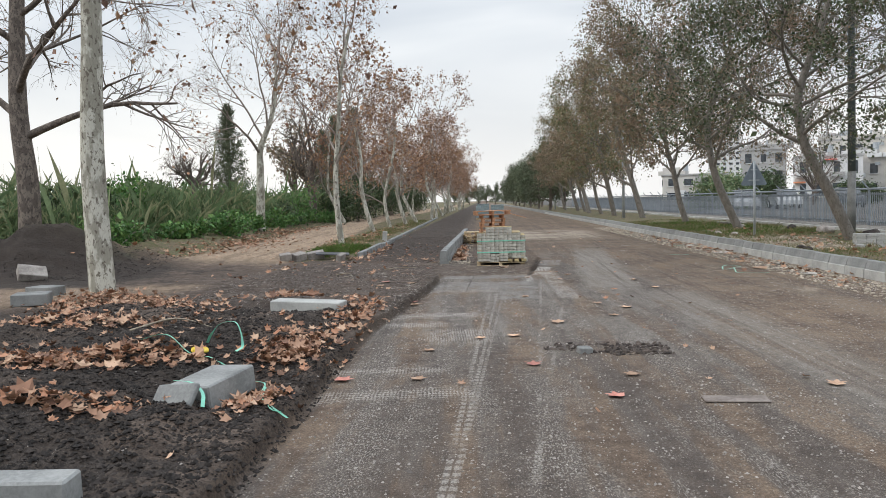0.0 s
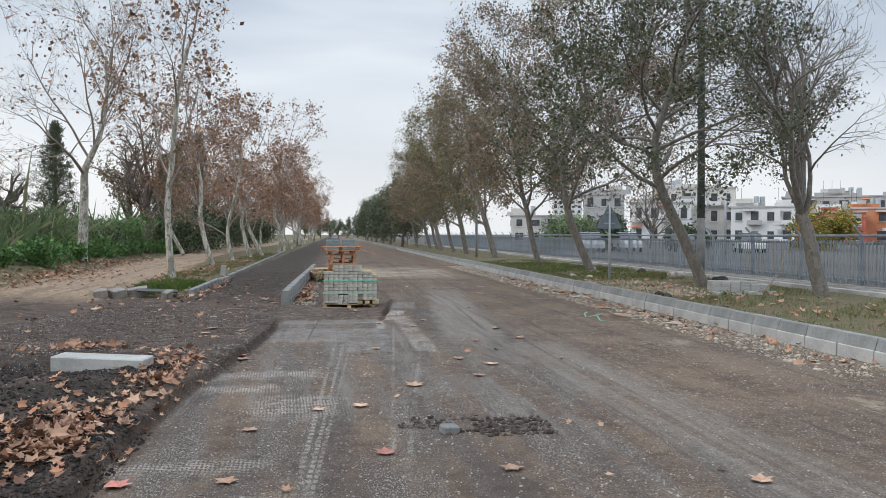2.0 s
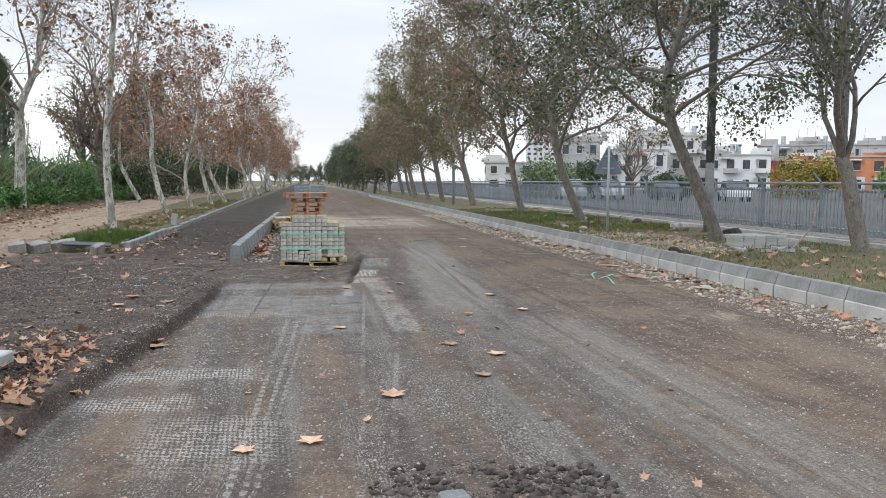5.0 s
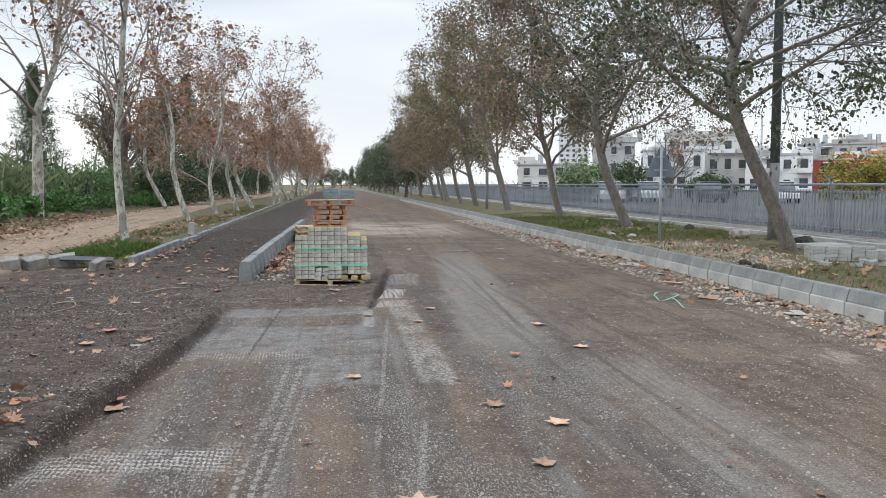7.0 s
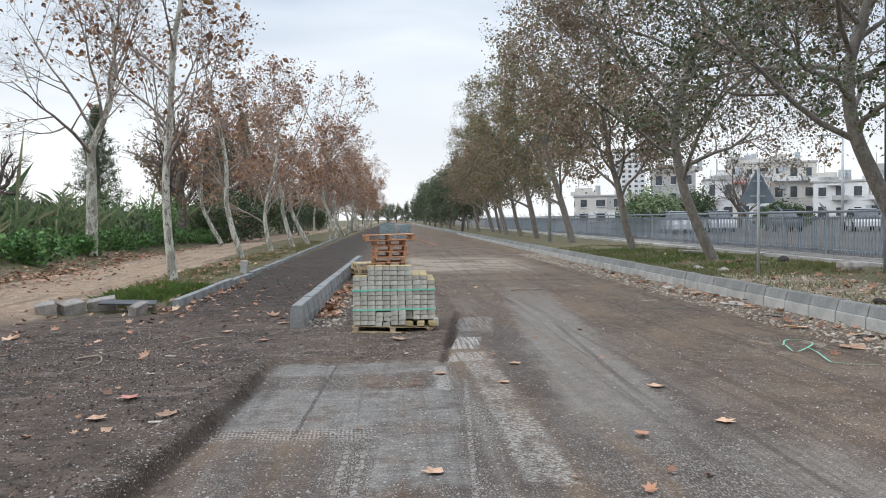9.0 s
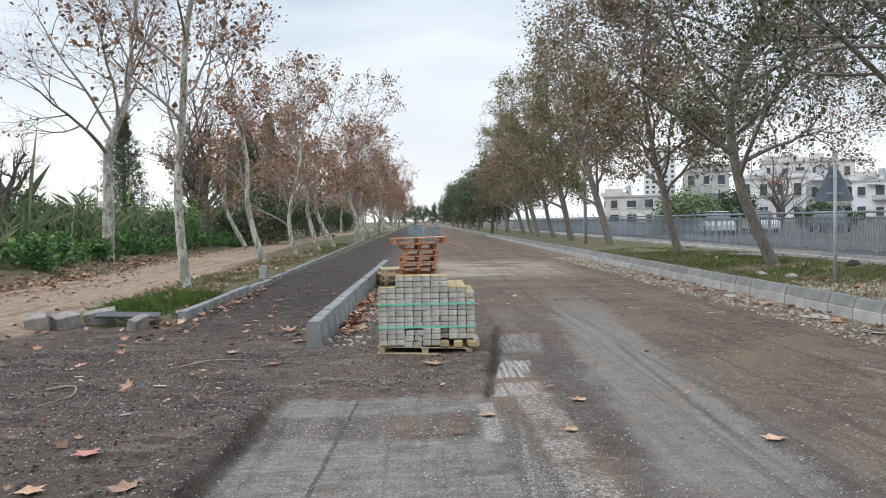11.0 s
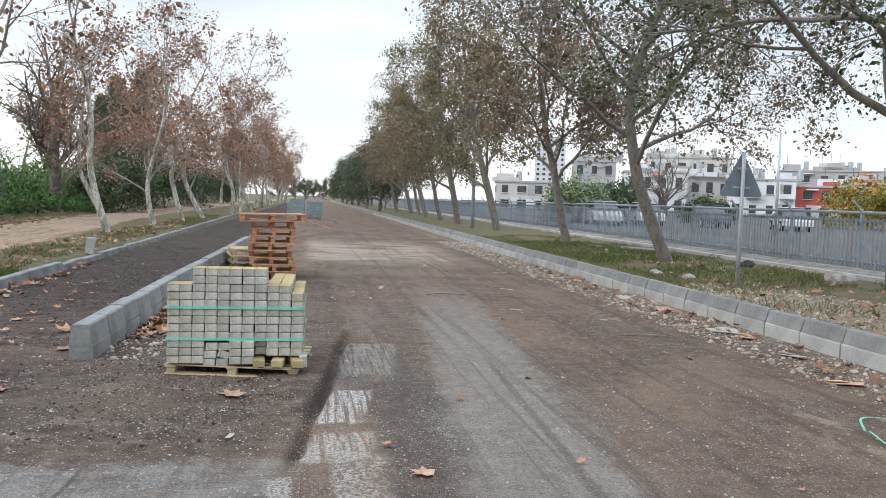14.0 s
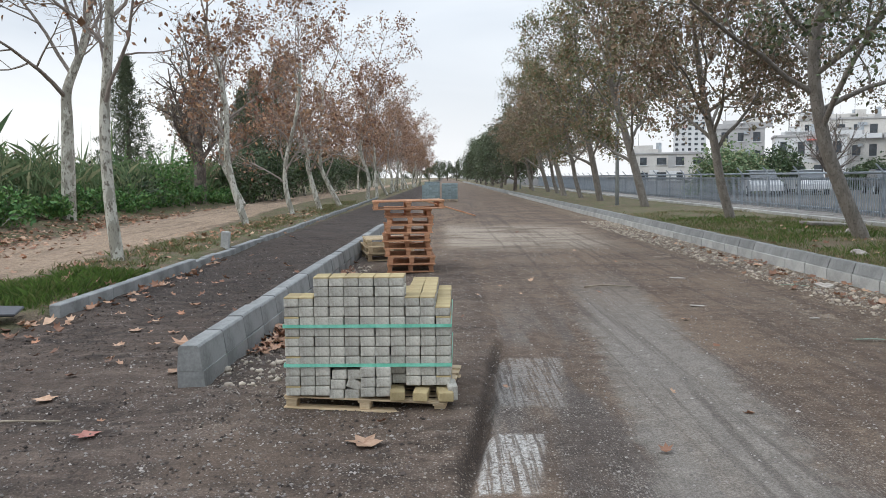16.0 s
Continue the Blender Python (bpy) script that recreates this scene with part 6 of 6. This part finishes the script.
for i, (x, y, s) in enumerate(((6.25, 20.7, 0.42), (6.35, 20.3, 0.36), (6.2, 19.2, 0.30), (5.9, 18.0, 0.30), (6.3, 17.2, 0.34), (6.35, 22.6, 0.30), (6.3, 24.0, 0.28), (5.7, 16.4, 0.26), (6.1, 15.0, 0.3), (6.4, 26.5, 0.3))):
    ob = part("bark_sheet", MB().box((0, 0, 0.02), (s, s * 0.45, 0.012), None, 0.005).box((s * 0.2, s * 0.1, 0.035), (s * 0.6, s * 0.3, 0.012), Matrix.Rotation(radians(12), 3, "X"), 0.005), LEAF_TAN if i % 2 else PAPER, m=pose(x, y, hz(x, y), 3, 5, i * 47.0))
    tagged(ob, "curled dry sheet of bark at the kerb" if i % 2 else "pale torn scrap of card at the kerb", "scrap", "scraps along the kerb")
for x, y, s, a in ((-1.9, 17.0, 0.20, 10), (-2.9, 17.6, 0.16, 40), (0.75, 16.75, 0.18, 80), (5.05, 21.6, 0.22, 30), (-1.05, 13.6, 0.2, 15), (-1.7, 15.6, 0.15, 60), (4.1, 22.5, 0.3, 5), (4.6, 25.0, 0.4, 8)):
    tagged(part("litter_scrap", MB().box((0, 0, 0.008), (s * 0.6, s * 0.2, 0.008), Matrix.Rotation(radians(4), 3, "Y"), 0.003), PAPER, m=pose(x, y, hz(x, y), 0, 0, a)), "small pale scrap of litter on the earth", "litter", "pale litter scraps")


# ---- loose concrete pieces and scraps ----
def loose_block(x, y, z, size, rot, label, material=CONCRETE, name="kerb_stone", tilt=(0, 0)):
    t = part(name, MB().box((0, 0, 0), size, None, 0.012), material, m=pose(x, y, hz(x, y) + z, tilt[0], tilt[1], rot))
    return tagged(t, label, "kerb stone", "loose kerb stones")


loose_block(-1.83, 6.22, 0.17 - hz(-1.83, 6.22), (0.38, 0.58, 0.20), -17, "grey concrete block tied with green strap on black soil", tilt=(4, -3))
loose_block(-1.97, 5.80, 0.16 - hz(-1.97, 5.80), (0.42, 0.045, 0.30), -30, "broken grey concrete plate leaning on the block", tilt=(-38, -8))
loose_block(-2.12, 10.80, 0.15 - hz(-2.12, 10.80), (1.0, 0.26, 0.20), -13, "long pale concrete kerb stone lying in leaves", CONCRETE_PALE, tilt=(2, 1))
loose_block(-2.23, 4.05, 0.15 - hz(-2.23, 4.05), (1.0, 0.17, 0.26), 1, "grey concrete kerb stone half sunk in soil", tilt=(3, 0))
loose_block(-6.6, 12.0, 0.12, (0.5, 0.45, 0.18), 20, "grey concrete block beside the plane tree")
loose_block(-7.6, 11.7, 0.14, (0.8, 0.5, 0.22), 30, "grey concrete slab with green strap beside the tree")
loose_block(-6.9, 12.9, 0.10, (0.5, 0.35, 0.16), -15, "dark grey concrete piece near the tree")
loose_block(-9.3, 16.6, 0.10, (0.55, 0.4, 0.2), 40, "broken slab stuck in the earth heap", STONE, tilt=(30, 10))
for x, y, s, a in ((-5.05, 21.2, (0.30, 0.24, 0.24), 20), (-4.75, 21.45, (0.36, 0.26, 0.26), 50), (-4.35, 21.75, (0.45, 0.22, 0.26), 15), (-3.55, 21.1, (0.4, 0.14, 0.24), 80)):
    loose_block(x, y, 0.07, s, a, "rough broken kerb stone on the earth", STONE, tilt=(12, -8))
tagged(part("plastic_sheet", MB().box((0, 0, 0), (0.9, 0.35, 0.03), None, 0.01), PLASTIC, m=pose(-3.85, 21.55, hz(-3.85, 21.55) + 0.16, 6, 3, 12)), "flat black plastic sheet over broken stones", "plastic sheet")
loose_block(1.17, 8.16, 0.03, (0.14, 0.10, 0.07), 15, "small grey stone on the dirt crust", CONCRETE, "stone", (5, 4))
tagged(part("flat_scrap", MB().box((0, 0, 0), (0.46, 0.17, 0.012), None, 0.004), EARTHY, m=pose(2.02, 6.30, hz(2.02, 6.3) + 0.008, 0, 0, -4)), "flattened grey scrap of board on the road", "scrap")
tagged(part("rag", MB().box((0, 0, 0), (0.15, 0.09, 0.03), None, 0.012), YELLOW_SCRAP, m=pose(-2.33, 7.35, hz(-2.33, 7.35) + 0.03, 10, 5, 20)), "small yellow scrap on the black soil", "scrap")


def band(name, pts, w, material, label, category):
    """A flat strap through points."""
    c = curve_points(pts, 6)
    mb = MB()
    n = len(c)
    for i, p in enumerate(c):
        d = (c[min(i + 1, n - 1)] - c[max(i - 1, 0)]).normalized()
        s = d.cross(Vector((0.2, 0.1, 1))).normalized() * w / 2
        up = Vector((0, 0, 0.002))
        mb.v += [tuple(p - s), tuple(p + s), tuple(p + s + up), tuple(p - s + up)]
    for i in range(n - 1):
        a, b = i * 4, i * 4 + 4
        mb.f += [(a, a + 1, b + 1, b), (a + 3, b + 3, b + 2, a + 2), (a, b, b + 3, a + 3), (a + 1, a + 2, b + 2, b + 1)]
    return tagged(part(name, mb, material), label, category)


def on(pts, up=0.015):
    return [(x, y, hz(x, y) + z + up) for x, y, z in pts]


S_LABEL = "loose curl of green plastic strap on the soil"
def over(pts):
    return [(x, y, max(z, hz(x, y) + 0.02)) for x, y, z in pts]


band("strap", over([(-2.88, 7.35, 0.22), (-2.60, 7.3, 0.40), (-2.41, 7.3, 0.22), (-2.20, 7.25, 0.15), (-2.0, 7.1, 0.12)]), 0.026, STRAP, S_LABEL, "strap")
band("strap", over([(-2.35, 7.6, 0.15), (-2.29, 7.56, 0.36), (-2.20, 7.56, 0.45), (-2.05, 7.55, 0.45), (-1.99, 7.5, 0.26), (-2.02, 7.4, 0.12)]), 0.026, STRAP, S_LABEL, "strap")
band("strap", over([(-1.66, 6.5, 0.16), (-1.47, 6.37, 0.16), (-1.40, 6.02, 0.14), (-1.14, 5.7, 0.08)]), 0.022, STRAP, S_LABEL, "strap")
band("strap", over([(-1.42, 6.15, 0.14), (-1.28, 5.8, 0.12), (-1.2, 5.78, 0.10)]), 0.014, STRAP, S_LABEL, "strap")
band("strap", over([(-2.02, 6.0, 0.28), (-1.86, 5.90, 0.285), (-1.74, 5.78, 0.24), (-1.70, 5.66, 0.10)]), 0.026, STRAP, S_LABEL, "strap")
R_LABEL = "torn green strap lying on the dirt road"
band("strap", on([(5.01, 16.60, 0.01), (5.16, 16.83, 0.03), (5.35, 16.86, 0.02), (5.44, 16.78, 0.0), (5.24, 16.44, 0.02), (4.95, 16.22, 0.0), (5.01, 16.55, 0.02)]), 0.018, STRAP, R_LABEL, "strap")
band("strap", on([(5.19, 16.41, 0.01), (5.09, 16.01, 0.02), (5.00, 15.63, 0.0), (5.04, 15.52, 0.01), (5.16, 15.47, 0.0), (5.5, 15.3, 0.01)]), 0.020, STRAP, R_LABEL, "strap")
band("strap", on([(4.89, 20.49, 0.0), (5.1, 20.45, 0.01), (5.34, 20.41, 0.0)]), 0.035, STRAP, R_LABEL, "strap")
band("strap", on([(5.75, 24.1, 0.0), (5.92, 24.0, 0.01), (6.1, 23.8, 0.0)]), 0.02, STRAP, R_LABEL, "strap")


def twig(pts, r, label):
    c = curve_points(on(pts), 4)
    return tagged(part("twig", MB().tube(c, [r * (1 - 0.6 * i / len(c)) for i in range(len(c))], 5), ROPE, smooth=True), label, "twig", "loose twigs")


twig([(-2.9, 16.9, 0), (-2.65, 16.9, 0.03), (-2.5, 16.5, 0.02), (-2.6, 16.1, 0)], 0.012, "curved pale twig on the dark earth")
twig([(-2.0, 17.9, 0), (-1.7, 18.1, 0.02), (-1.3, 18.2, 0)], 0.012, "thin dry twig on the earth")
twig([(3.05, 24.1, 0), (3.3, 24.05, 0.03), (3.7, 24.1, 0)], 0.016, "dark twig lying across the road")
twig([(-3.4, 8.3, 0), (-3.0, 8.5, 0.05), (-2.6, 8.45, 0.02)], 0.014, "dry stick among fallen leaves")
twig([(9.2, 17.6, 0), (9.7, 17.8, 0.4), (10.0, 18.0, 0.9)], 0.02, "dead branch leaning on the tree")
r = random.Random(44)
paver = MB().box((0, 0, 0), (0.2, 0.1, 0.06), None, 0.004).mesh("paver")
pile = thing("paver_pile", pose(9.15, 18.45, hz(9.15, 18.45) - 0.015, 0, 0, -14), "low pile of pale paving blocks on the verge", "paving blocks")
for layer in range(4):
    for row in range(4):
        for n in range(6 - (layer == 3) * r.randrange(1, 4)):
            put("paver", paver, CONCRETE_PALE, pile, m=pose(-0.52 + n * 0.206 + r.uniform(-0.006, 0.006), -0.16 + row * 0.106, 0.03 + layer * 0.062, 0, 0, r.uniform(-4, 4)))
for i in range(7):
    x, y = r.uniform(8.3, 9.9), r.uniform(17.3, 17.9)
    tagged(put("paving_block", paver, CONCRETE_PALE, m=pose(x, y, hz(x, y) + 0.03, r.uniform(-8, 8), r.uniform(-8, 8), r.uniform(0, 180))), "loose pale paving block on the verge", "paving block", "loose blocks on the verge")
for i, (x, y, s) in enumerate(((7.6, 25.6, 0.16), (7.9, 24.9, 0.14), (9.6, 29.5, 0.2), (10.2, 24.0, 0.3), (10.5, 21.8, 0.28), (7.3, 18.4, 0.13), (10.6, 27.5, 0.22), (7.15, 17.7, 0.15))):
    mb = MB()
    bm = bmesh.new()
    bmesh.ops.create_icosphere(bm, subdivisions=2, radius=s)
    for v in bm.verts:
        v.co *= 0.75 + 0.5 * noise.noise(v.co * 4 / s * 0.2 + Vector((i * 3.1, 0, 0)))
        v.co.z *= 0.6
    me = bpy.data.meshes.new("stone")
    bm.to_mesh(me)
    bm.free()
    tagged(put("stone", me, STONE if i < 4 else EARTHCLOD, m=pose(x, y, hz(x, y) + s * 0.2)), "rough lump of stone on the grass verge", "stone", "lumps on the verge")
mb = MB().box((0, 0, 0), (1.1, 0.4, 0.06), None, 0.01)
tagged(part("concrete_slab", mb, WALK, m=pose(9.9, 31.5, hz(9.9, 31.5) + 0.08, 4, 3, 20)), "grey concrete slab lying on the grass", "slab")
mb = MB().box((0, 0, 0), (0.9, 0.5, 0.12), None, 0.01)
tagged(part("concrete_slab", mb, CONCRETE_PALE, m=pose(10.1, 20.6, hz(10.1, 20.6) + 0.05, 0, 0, 12)), "pale concrete slab beside the leaning tree", "slab")
